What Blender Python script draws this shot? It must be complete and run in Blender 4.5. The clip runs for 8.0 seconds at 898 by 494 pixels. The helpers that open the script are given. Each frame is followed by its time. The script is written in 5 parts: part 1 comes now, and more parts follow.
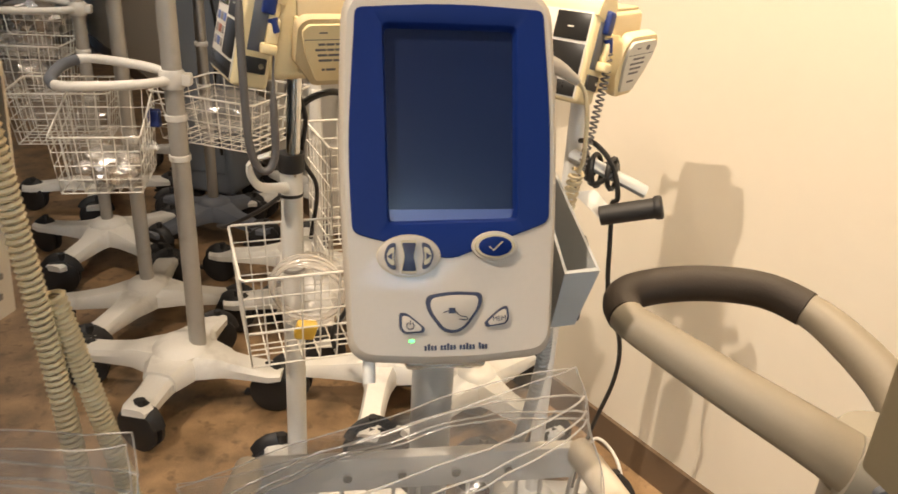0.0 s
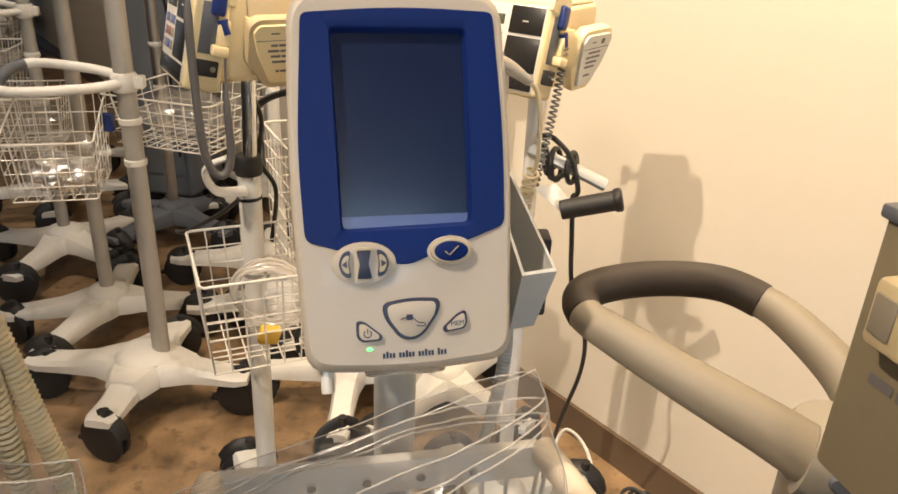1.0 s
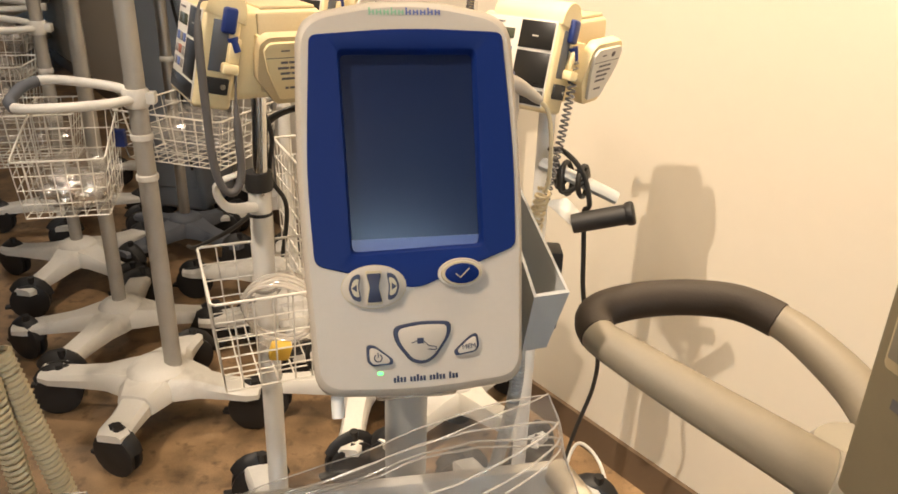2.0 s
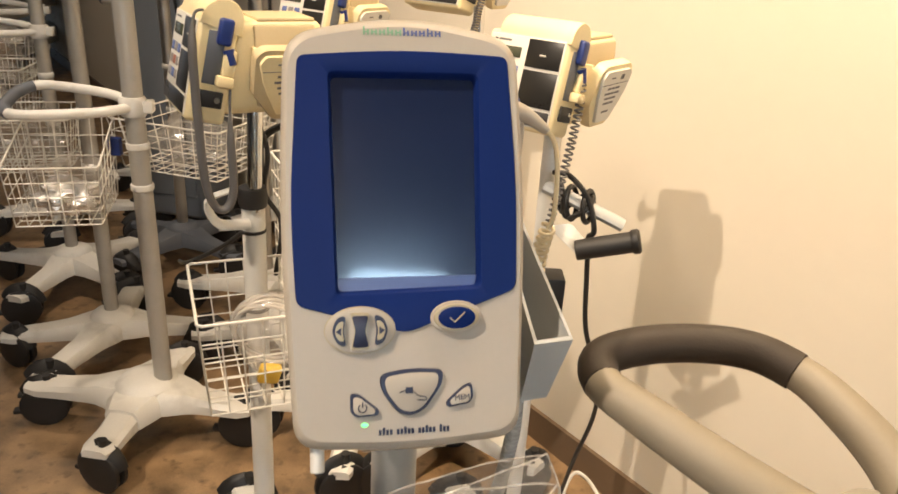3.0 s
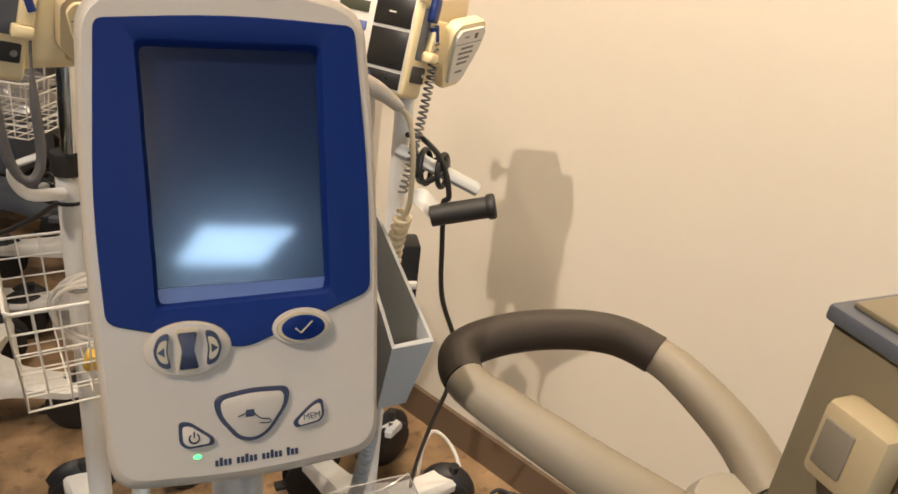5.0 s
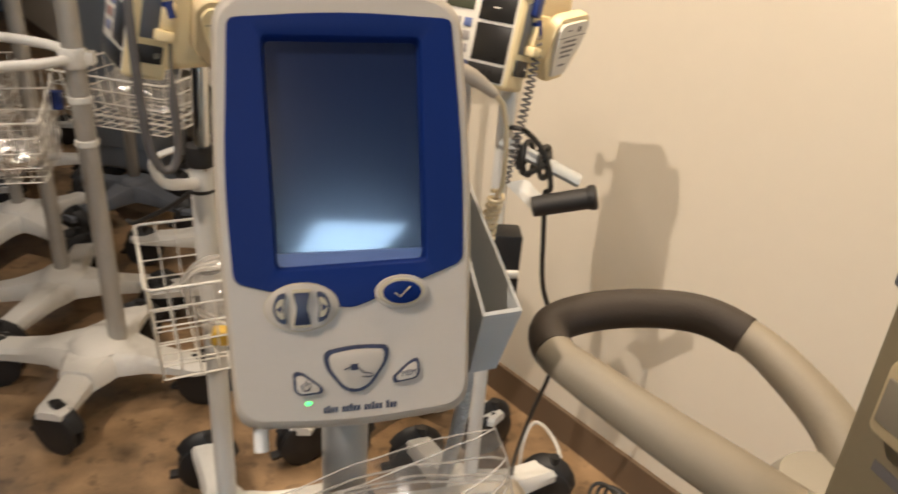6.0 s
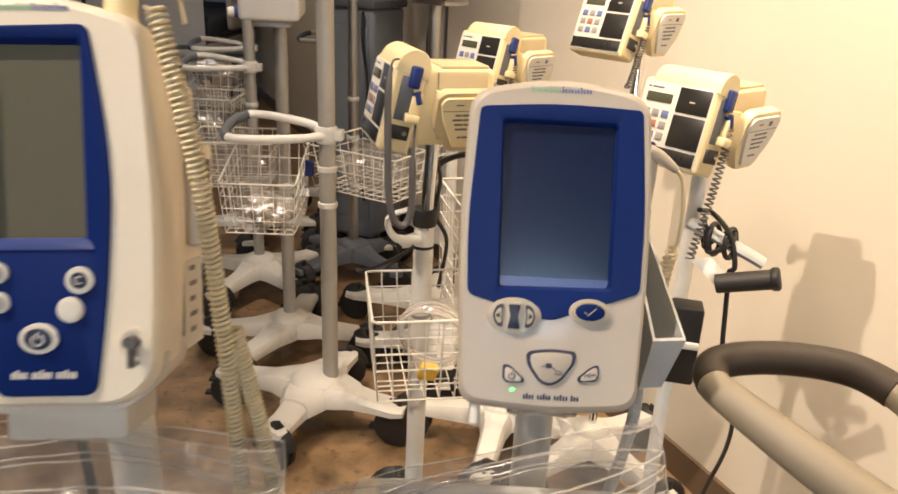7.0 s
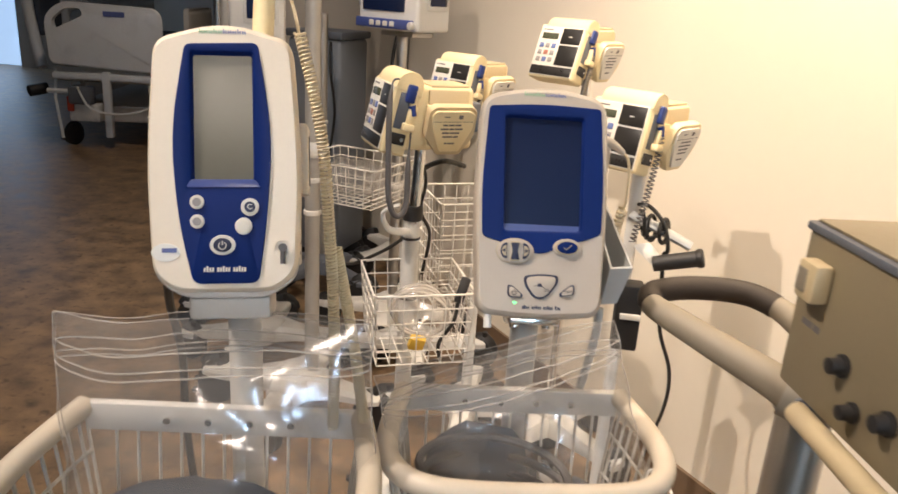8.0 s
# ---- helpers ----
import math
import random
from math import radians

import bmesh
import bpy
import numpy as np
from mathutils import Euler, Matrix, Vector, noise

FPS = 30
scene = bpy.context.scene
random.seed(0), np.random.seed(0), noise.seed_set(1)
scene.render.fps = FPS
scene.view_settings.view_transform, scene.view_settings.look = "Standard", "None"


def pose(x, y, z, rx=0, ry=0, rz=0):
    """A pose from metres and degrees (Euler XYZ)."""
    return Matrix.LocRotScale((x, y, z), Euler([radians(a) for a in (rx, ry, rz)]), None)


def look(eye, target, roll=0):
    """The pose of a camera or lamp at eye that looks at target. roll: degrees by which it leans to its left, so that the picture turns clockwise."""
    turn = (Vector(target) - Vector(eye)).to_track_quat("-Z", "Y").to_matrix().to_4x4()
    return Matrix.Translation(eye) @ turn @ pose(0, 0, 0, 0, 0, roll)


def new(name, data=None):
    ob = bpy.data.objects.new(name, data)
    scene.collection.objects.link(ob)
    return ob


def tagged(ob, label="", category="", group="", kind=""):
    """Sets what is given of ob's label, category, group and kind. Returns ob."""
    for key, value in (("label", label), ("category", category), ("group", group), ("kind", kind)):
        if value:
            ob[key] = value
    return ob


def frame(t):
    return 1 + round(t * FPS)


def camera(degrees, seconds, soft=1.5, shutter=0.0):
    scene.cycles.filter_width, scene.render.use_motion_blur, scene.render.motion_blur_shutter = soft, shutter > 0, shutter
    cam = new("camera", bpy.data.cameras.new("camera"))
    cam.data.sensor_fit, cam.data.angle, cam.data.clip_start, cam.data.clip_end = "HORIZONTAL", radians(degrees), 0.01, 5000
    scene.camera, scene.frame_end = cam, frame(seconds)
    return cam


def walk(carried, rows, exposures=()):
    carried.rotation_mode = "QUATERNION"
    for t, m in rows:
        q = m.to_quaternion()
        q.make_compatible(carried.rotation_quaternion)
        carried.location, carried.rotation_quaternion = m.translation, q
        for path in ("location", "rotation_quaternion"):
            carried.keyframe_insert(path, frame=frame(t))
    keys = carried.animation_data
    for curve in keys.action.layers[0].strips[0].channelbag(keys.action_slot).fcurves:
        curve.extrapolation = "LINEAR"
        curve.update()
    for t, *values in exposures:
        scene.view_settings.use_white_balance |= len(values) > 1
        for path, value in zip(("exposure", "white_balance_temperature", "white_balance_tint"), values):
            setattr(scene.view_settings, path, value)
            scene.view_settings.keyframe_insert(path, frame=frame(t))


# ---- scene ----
cam = camera(61.8, 8.0, soft=1.6, shutter=0.5)
PATH = [
    (0, (0.1047, 0.0964, 1.2895), (0.0731, 1.6858, 0.5820), 3.35),
    (0.5, (0.1152, 0.1048, 1.2911), (0.1188, 1.6914, 0.5766), 2.74),
    (1, (0.1128, 0.1042, 1.2958), (0.1565, 1.6883, 0.5772), 2.59),
    (1.5, (0.1115, 0.1081, 1.3014), (0.1366, 1.6944, 0.5866), 1.54),
    (3, (0.1165, 0.1586, 1.3022), (0.1297, 1.7624, 0.6275), 3.38),
    (3.5, (0.0698, 0.2012, 1.3061), (0.1865, 1.7963, 0.6207), 3.99),
    (4, (0.0734, 0.2071, 1.2953), (0.3846, 1.7611, 0.5772), 6.36),
    (4.5, (0.1121, 0.2207, 1.3043), (0.4806, 1.7494, 0.5593), 7.62),
    (6, (0.1274, 0.1786, 1.3102), (0.2315, 1.7312, 0.5317), 4.10),
    (6.5, (0.1369, 0.1041, 1.3304), (-0.0573, 1.6931, 0.6488), 2.16),
    (7, (0.1290, 0.0198, 1.3375), (-0.2121, 1.6089, 0.7161), 2.63),
    (7.5, (0.0891, -0.1171, 1.3369), (-0.1869, 1.5000, 0.7569), 3.48),
    (8, (0.1018, -0.2583, 1.3439), (-0.1178, 1.3784, 0.7959), 3.73),
]
walk(cam, [(t, look(eye, target, roll)) for t, eye, target, roll in PATH], [(0, -0.30, 6400, 10), (1.5, -0.28, 6400, 10), (3, -0.28, 6500, 10), (3.5, -0.28, 6450, 10), (4, -0.36, 6300, 10), (4.5, -0.48, 6000, 10), (6, -0.68, 6000, 10), (6.5, -0.46, 6350, 12), (7, -0.24, 6350, 12), (8, -0.24, 6000, 13)])

# ---- world and lamps ----
world = bpy.data.worlds.new("world")
scene.world = world
world.use_nodes = True
sky = world.node_tree.nodes.new("ShaderNodeTexSky")
sky.sky_type, sky.sun_disc = "NISHITA", False
sky.sun_elevation, sky.sun_rotation = radians(25), radians(200)
world.node_tree.links.new(sky.outputs[0], world.node_tree.nodes["Background"].inputs[0])
world.node_tree.nodes["Background"].inputs[1].default_value = 0.12


def lamp(name, kind, m, energy, color, size=0.1, spread=None):
    data = bpy.data.lights.new(name, kind)
    data.energy, data.color = energy, color
    if kind == "AREA":
        data.shape, data.size, data.size_y = "RECTANGLE", size[0], size[1]
    elif kind == "SPOT":
        data.shadow_soft_size, data.spot_size, data.spot_blend = size, spread, 0.8
    else:
        data.shadow_soft_size = size
    ob = new(name, data)
    ob.matrix_world = m
    return ob


WARM = (1.0, 0.82, 0.64)
KEY = (-1.14, -0.02, 2.9)
FRONT = (0.2, -2.95, 2.9)
lamp("ceiling_lamp_key", "SPOT", look(KEY, (0.45, 1.35, 0.9)), 295, WARM, 0.020, radians(75))
lamp("ceiling_lamp_stands", "SPOT", look((-0.95, 1.9, 2.9), (-0.95, 1.95, 0)), 140, WARM, 0.06, radians(95))
lamp("ceiling_lamp_wall", "SPOT", look((0.30, 0.95, 2.9), (0.80, 1.36, 1.5)), 400, (1.0, 0.76, 0.50), 0.06, radians(85))
lamp("ceiling_lamp_front", "SPOT", look(FRONT, (-0.05, 0.55, 1.05)), 215, WARM, 0.16, radians(46))
lamp("ceiling_lamp_far", "SPOT", look((-2.6, 4.2, 2.9), (-2.6, 4.2, 0)), 66, WARM, 0.06, radians(130))
lamp("door_light", "AREA", look((-8.1, 9.8, 1.2), (-7.0, 7.0, 0.6)), 12, (0.62, 0.80, 1.0), (1.1, 2.0))


# ---- materials ----
def mat(name, color, rough=0.5, metal=0.0, var=0.1, scale=30.0, bump=0.0, coat=0.0, dirt=0.0, dirt_color=(0.12, 0.09, 0.06), spec=0.5):
    m = bpy.data.materials.new(name)
    m.use_nodes = True
    nt = m.node_tree
    n, l = nt.nodes, nt.links
    p = n["Principled BSDF"]
    p.inputs["Metallic"].default_value = metal
    p.inputs["Coat Weight"].default_value = coat
    p.inputs["Specular IOR Level"].default_value = spec
    tc = n.new("ShaderNodeTexCoord")
    big, fine = n.new("ShaderNodeTexNoise"), n.new("ShaderNodeTexNoise")
    big.inputs["Scale"].default_value, fine.inputs["Scale"].default_value = scale * 0.3, scale * 12
    big.inputs["Detail"].default_value, fine.inputs["Detail"].default_value = 5, 3
    for t in (big, fine):
        l.new(tc.outputs["Object"], t.inputs["Vector"])
    add = n.new("ShaderNodeMath")
    add.operation = "MULTIPLY_ADD"
    add.inputs[1].default_value = 0.35
    l.new(fine.outputs[0], add.inputs[0])
    l.new(big.outputs[0], add.inputs[2])
    ramp = n.new("ShaderNodeMapRange")
    ramp.inputs["From Min"].default_value, ramp.inputs["From Max"].default_value = 0.35, 1.0
    ramp.inputs["To Min"].default_value, ramp.inputs["To Max"].default_value = 1 - var, 1 + var
    l.new(add.outputs[0], ramp.inputs[0])
    mul = n.new("ShaderNodeVectorMath")
    mul.operation = "SCALE"
    mul.inputs[0].default_value = color
    l.new(ramp.outputs[0], mul.inputs["Scale"])
    col = mul.outputs[0]
    if dirt:
        d = n.new("ShaderNodeTexNoise")
        d.inputs["Scale"].default_value, d.inputs["Detail"].default_value = scale * 0.9, 8
        l.new(tc.outputs["Object"], d.inputs["Vector"])
        dr = n.new("ShaderNodeMapRange")
        dr.inputs["From Min"].default_value, dr.inputs["From Max"].default_value = 0.55, 0.75
        dr.inputs["To Max"].default_value = dirt
        l.new(d.outputs[0], dr.inputs[0])
        mx = n.new("ShaderNodeMix")
        mx.data_type = "RGBA"
        mx.inputs["B"].default_value = (*dirt_color, 1)
        l.new(dr.outputs[0], mx.inputs["Factor"])
        l.new(col, mx.inputs["A"])
        col = mx.outputs["Result"]
    l.new(col, p.inputs["Base Color"])
    rr = n.new("ShaderNodeMapRange")
    rr.inputs["From Min"].default_value, rr.inputs["From Max"].default_value = 0.3, 0.9
    rr.inputs["To Min"].default_value, rr.inputs["To Max"].default_value = max(rough - 0.08, 0.02), min(rough + 0.1, 1)
    l.new(add.outputs[0], rr.inputs[0])
    l.new(rr.outputs[0], p.inputs["Roughness"])
    if bump:
        b = n.new("ShaderNodeBump")
        b.inputs["Strength"].default_value, b.inputs["Distance"].default_value = bump, 0.002
        l.new(fine.outputs[0], b.inputs["Height"])
        l.new(b.outputs[0], p.inputs["Normal"])
    return m


def glow(name, color, strength):
    m = bpy.data.materials.new(name)
    m.use_nodes = True
    p = m.node_tree.nodes["Principled BSDF"]
    p.inputs["Base Color"].default_value = (*color, 1)
    p.inputs["Emission Color"].default_value = (*color, 1)
    p.inputs["Emission Strength"].default_value = strength
    return m


def film_material(name, milky, bend):
    """Clear crinkled plastic film."""
    m = bpy.data.materials.new(name)
    m.use_nodes = True
    n, l = m.node_tree.nodes, m.node_tree.links
    for x in list(n):
        n.remove(x)
    out, mix, mix2 = n.new("ShaderNodeOutputMaterial"), n.new("ShaderNodeMixShader"), n.new("ShaderNodeMixShader")
    clear, gloss, milk = n.new("ShaderNodeBsdfTransparent"), n.new("ShaderNodeBsdfGlossy"), n.new("ShaderNodeBsdfDiffuse")
    clear.inputs[0].default_value = (0.97, 0.97, 0.97, 1)
    gloss.inputs["Roughness"].default_value = 0.13
    milk.inputs[0].default_value = (0.82, 0.77, 0.70, 1)
    fr = n.new("ShaderNodeFresnel")
    fr.inputs[0].default_value = 1.42
    tc, noi, noi2 = n.new("ShaderNodeTexCoord"), n.new("ShaderNodeTexNoise"), n.new("ShaderNodeTexVoronoi")
    noi.inputs["Scale"].default_value, noi.inputs["Detail"].default_value, noi.inputs["Distortion"].default_value = 5, 1, 1.2
    noi2.inputs["Scale"].default_value, noi2.feature = 4.2, "DISTANCE_TO_EDGE"
    l.new(tc.outputs["Object"], noi.inputs["Vector"])
    l.new(tc.outputs["Object"], noi2.inputs["Vector"])
    add = n.new("ShaderNodeMath")
    l.new(noi.outputs[0], add.inputs[0])
    l.new(noi2.outputs["Distance"], add.inputs[1])
    bump = n.new("ShaderNodeBump")
    bump.inputs["Strength"].default_value, bump.inputs["Distance"].default_value = 0.6, bend
    l.new(add.outputs[0], bump.inputs["Height"])
    l.new(bump.outputs[0], gloss.inputs["Normal"])
    mix2.inputs[0].default_value = milky
    l.new(clear.outputs[0], mix2.inputs[1])
    l.new(milk.outputs[0], mix2.inputs[2])
    cap = n.new("ShaderNodeMath")
    cap.operation, cap.inputs[1].default_value = "MINIMUM", 0.22
    l.new(fr.outputs[0], cap.inputs[0])
    l.new(cap.outputs[0], mix.inputs[0])
    l.new(mix2.outputs[0], mix.inputs[1])
    l.new(gloss.outputs[0], mix.inputs[2])
    l.new(mix.outputs[0], out.inputs[0])
    return m


def screen_glass(name, color):
    """Matt-coated display: a sharp reflection with a wide weak bloom round it."""
    m = bpy.data.materials.new(name)
    m.use_nodes = True
    n, l = m.node_tree.nodes, m.node_tree.links
    p = n["Principled BSDF"]
    p.inputs["Base Color"].default_value = (*color, 1)
    p.inputs["Specular IOR Level"].default_value = 0.22
    p.inputs["Roughness"].default_value = 0.20
    p.inputs["Coat Weight"].default_value = 0.42
    tc, smear, ramp = n.new("ShaderNodeTexCoord"), n.new("ShaderNodeTexNoise"), n.new("ShaderNodeMapRange")
    smear.inputs["Scale"].default_value, smear.inputs["Detail"].default_value = 14, 2
    ramp.inputs["To Min"].default_value, ramp.inputs["To Max"].default_value = 0.03, 0.10
    l.new(tc.outputs["Object"], smear.inputs["Vector"])
    l.new(smear.outputs[0], ramp.inputs[0])
    l.new(ramp.outputs[0], p.inputs["Coat Roughness"])
    return m


def floor_material():
    m = mat("brown_vinyl", (0.255, 0.165, 0.088), 0.40, 0, 0.8, 30.0, 0.06, 0.0, 0.85, (0.070, 0.042, 0.024))
    return m


CREAM = mat("cream_plastic", (0.77, 0.68, 0.54), 0.40, 0, 0.05, 20, 0.02, 0.05, 0.06)
LXI_CASE = mat("grey_cream_plastic", (0.455, 0.405, 0.335), 0.42, 0, 0.05, 20, 0.02, 0.05, 0.06)
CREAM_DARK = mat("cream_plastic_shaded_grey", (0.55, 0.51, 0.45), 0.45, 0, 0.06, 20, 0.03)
BLUE = mat("blue_plastic", (0.006, 0.020, 0.120), 0.42, 0, 0.06, 20, 0.02, spec=0.09)
BLUE_LIP = mat("light_blue_plastic", (0.05, 0.075, 0.24), 0.3, 0, 0.06, 20)
SCREEN = screen_glass("dark_glass", (0.010, 0.018, 0.056))
LCD = mat("grey_lcd", (0.125, 0.118, 0.088), 0.20, 0, 0.06, 9, spec=0.09)
NAVY = mat("navy_print", (0.012, 0.017, 0.050), 0.4)
GOLD = mat("tan_key_print", (0.42, 0.36, 0.24), 0.4)
PALE = mat("pale_key_print", (0.66, 0.63, 0.55), 0.4)
WHITE = mat("white_plastic", (0.70, 0.69, 0.65), 0.4, 0, 0.06, 20, 0.02, 0, 0.1)
GREY_LIGHT = mat("light_grey_plastic", (0.67, 0.65, 0.60), 0.42, 0, 0.1, 18, 0.04, 0, 0.25)
GREY_BLUE = mat("blue_grey_plastic", (0.38, 0.39, 0.385), 0.4, 0, 0.06, 20, 0.02)
GREY_BLUE_DARK = mat("slate_grey_enamel", (0.20, 0.22, 0.25), 0.4, 0, 0.1, 14, 0.03)
GREY_DARK = mat("dark_grey_plastic", (0.11, 0.12, 0.14), 0.5, 0, 0.12, 18, 0.05)
BLACK = mat("black_rubber", (0.016, 0.015, 0.015), 0.5, 0, 0.3, 30, 0.08)
CORD = mat("black_cord", (0.02, 0.019, 0.018), 0.45)
HOSE = mat("grey_hose", (0.10, 0.095, 0.095), 0.45, 0, 0.1)
STEEL = mat("brushed_steel", (0.55, 0.53, 0.50), 0.34, 1.0, 0.12, 30, 0.03)
PAINTED_POLE = mat("grey_painted_pole", (0.42, 0.40, 0.36), 0.36, 0.35, 0.1, 20, 0.02, 0, 0.15)
CHROME = mat("chrome", (0.75, 0.74, 0.72), 0.14, 1.0, 0.05, 30)
WIRE = mat("white_coated_wire", (0.66, 0.635, 0.575), 0.36, 0, 0.08, 40)
PUMP = mat("yellowed_plastic", (0.74, 0.62, 0.36), 0.42, 0, 0.08, 22, 0.03, 0, 0.12, (0.4, 0.26, 0.1))
PUMP_DARK = mat("tan_plastic", (0.52, 0.42, 0.25), 0.45, 0, 0.08, 22, 0.03)
KEYPAD = mat("off_white_keypad", (0.66, 0.63, 0.56), 0.35, 0, 0.05, 22)
KEY_BLACK = mat("black_keypad", (0.02, 0.019, 0.018), 0.28)
KEY_GREY = mat("grey_key", (0.28, 0.26, 0.25), 0.4)
KEY_RED = mat("dull_red_key", (0.34, 0.14, 0.10), 0.4)
KEY_BLUE = mat("dull_blue_key", (0.12, 0.16, 0.34), 0.4)
LCD_DARK = mat("olive_display", (0.07, 0.075, 0.05), 0.2)
CLIP_BLUE = mat("blue_clip_plastic", (0.012, 0.03, 0.16), 0.35)
TAN = mat("tan_soft_plastic", (0.25, 0.215, 0.16), 0.5, 0, 0.08, 25, 0.06)
# the yoke's tan plastic again, with cool light put into a paler colour
TAN_LIT = mat("lit_tan_soft_plastic", (0.30, 0.275, 0.225), 0.45, 0, 0.06, 25, 0.04)
GRIP = mat("dark_brown_foam", (0.034, 0.025, 0.018), 0.62, 0, 0.18, 40, 0.12)
OLIVE = mat("olive_enamel", (0.22, 0.18, 0.11), 0.42, 0, 0.1, 14, 0.05, 0, 0.3, (0.1, 0.07, 0.04))
PAPER = mat("white_label", (0.74, 0.73, 0.68), 0.5)
PRINT = mat("grey_print", (0.13, 0.12, 0.12), 0.5)
YELLOW = mat("yellow_tag", (0.80, 0.52, 0.06), 0.45)
HOSE_BEIGE = mat("beige_coiled_cord", (0.62, 0.52, 0.33), 0.4, 0, 0.06, 40)
WALL = mat("cream_painted_wall", (0.73, 0.66, 0.54), 0.62, 0, 0.04, 2.2, 0.05, 0, 0.05, (0.5, 0.42, 0.33))
WALL_FAR = mat("grey_beige_painted_wall", (0.50, 0.47, 0.43), 0.62, 0, 0.05, 2.2, 0.05)
BASEBOARD = mat("brown_vinyl_baseboard", (0.14, 0.095, 0.06), 0.42, 0, 0.15, 10, 0.05, 0, 0.3)
CEILING = mat("white_ceiling_paint", (0.50, 0.49, 0.47), 0.75, 0, 0.05, 3)
FLOOR = floor_material()
FILM = film_material("clear_film", 0.085, 0.016)
FILM_EDGE = film_material("film_seam", 0.34, 0.004)
RIM = mat("tan_cream_tube", (0.62, 0.545, 0.43), 0.4, 0, 0.06, 20, 0.03, 0, 0.1)
GREEN = glow("green_led", (0.1, 1.0, 0.2), 3.0)
LOGO_GREEN = mat("green_print", (0.22, 0.42, 0.26), 0.45)
LOGO_BLUE = mat("blue_print", (0.10, 0.13, 0.32), 0.45)
RED = mat("red_plastic", (0.5, 0.06, 0.03), 0.4)
DOOR_GLOW = glow("daylit_glass", (0.55, 0.75, 1.0), 0.9)
PANEL_GLOW = glow("cool_panel_diffuser", (0.55, 0.78, 1.0), 80.0)
LAMP_GLOW = glow("lamp_glass", (1.0, 0.7, 0.4), 12.0)
CLOTH = mat("dark_cloth", (0.05, 0.06, 0.08), 0.85, 0, 0.2, 30, 0.2)
FOIL = mat("crinkled_silver_wrap", (0.72, 0.70, 0.68), 0.22, 0.85, 0.1, 30, 0.5)


# ---- geometry helpers ----
def part(name, bm, material, parent=None, label="", smooth=True):
    """Links a bmesh as one mesh object under a thing or part."""
    me = bpy.data.meshes.new(name)
    bmesh.ops.recalc_face_normals(bm, faces=bm.faces)
    bm.to_mesh(me)
    bm.free()
    me.materials.append(material)
    if smooth:
        me.polygons.foreach_set("use_smooth", [True] * len(me.polygons))
        me.set_sharp_from_angle(angle=radians(38))
    ob = new(name, me)
    if parent is not None:
        ob.parent = parent
    if label:
        ob["label"] = label
    return ob


def thing(name, m, label, category, group="", kind=""):
    ob = new(name)
    ob.empty_display_size = 0.05
    ob.matrix_world = m
    return tagged(ob, label, category, group, kind)


def box(bm, lo, hi, bevel=0.0, m=Matrix(), seg=2):
    lo, hi = Vector(lo), Vector(hi)
    c, s = (lo + hi) / 2, hi - lo
    r = bmesh.ops.create_cube(bm, size=1, matrix=m @ Matrix.Translation(c) @ Matrix.Diagonal((*s, 1)))
    if bevel:
        es = list({e for v in r["verts"] for e in v.link_edges})
        bmesh.ops.bevel(bm, geom=es, offset=bevel, segments=seg, affect="EDGES", profile=0.5)
    return bm


def smoothed(pts, n=6, closed=False):
    pts = [Vector(p) for p in pts]
    k = len(pts)
    out = []
    for i in range(k if closed else k - 1):
        if closed:
            a, b, c, d = (pts[(i + j) % k] for j in (-1, 0, 1, 2))
        else:
            a, b, c, d = pts[max(i - 1, 0)], pts[i], pts[i + 1], pts[min(i + 2, k - 1)]
        for j in range(n):
            t = j / n
            out.append(0.5 * (2 * b + (c - a) * t + (2 * a - 5 * b + 4 * c - d) * t * t + (3 * b - a - 3 * c + d) * t ** 3))
    if not closed:
        out.append(pts[-1])
    return out


def tube(bm, pts, r, seg=8, closed=False, flat=1.0):
    """Sweeps a round (or flattened) section along pts; r is a number or one per point."""
    pts = [Vector(p) for p in pts]
    k = len(pts)
    rs = r if isinstance(r, (list, tuple)) else [r] * k
    rings, normal = [], None
    for i, p in enumerate(pts):
        a = pts[(i - 1) % k] if closed or i > 0 else p
        b = pts[(i + 1) % k] if closed or i < k - 1 else p
        t = (b - a).normalized()
        if normal is None:
            normal = t.orthogonal().normalized() if abs(t.z) > 0.9 else t.cross(Vector((0, 0, 1))).normalized()
        normal = (normal - t * normal.dot(t)).normalized()
        other = t.cross(normal)
        rings.append([bm.verts.new(p + rs[i] * (math.cos(u) * normal + flat * math.sin(u) * other)) for u in (2 * math.pi * j / seg for j in range(seg))])
    for i in range(k if closed else k - 1):
        u, v = rings[i], rings[(i + 1) % k]
        for j in range(seg):
            bm.faces.new((u[j], u[(j + 1) % seg], v[(j + 1) % seg], v[j]))
    if not closed:
        bm.faces.new(rings[0][::-1])
        bm.faces.new(rings[-1])
    return bm


def rod(bm, a, b, r, seg=12, r2=None):
    return tube(bm, [a, b], [r, r if r2 is None else r2], seg)


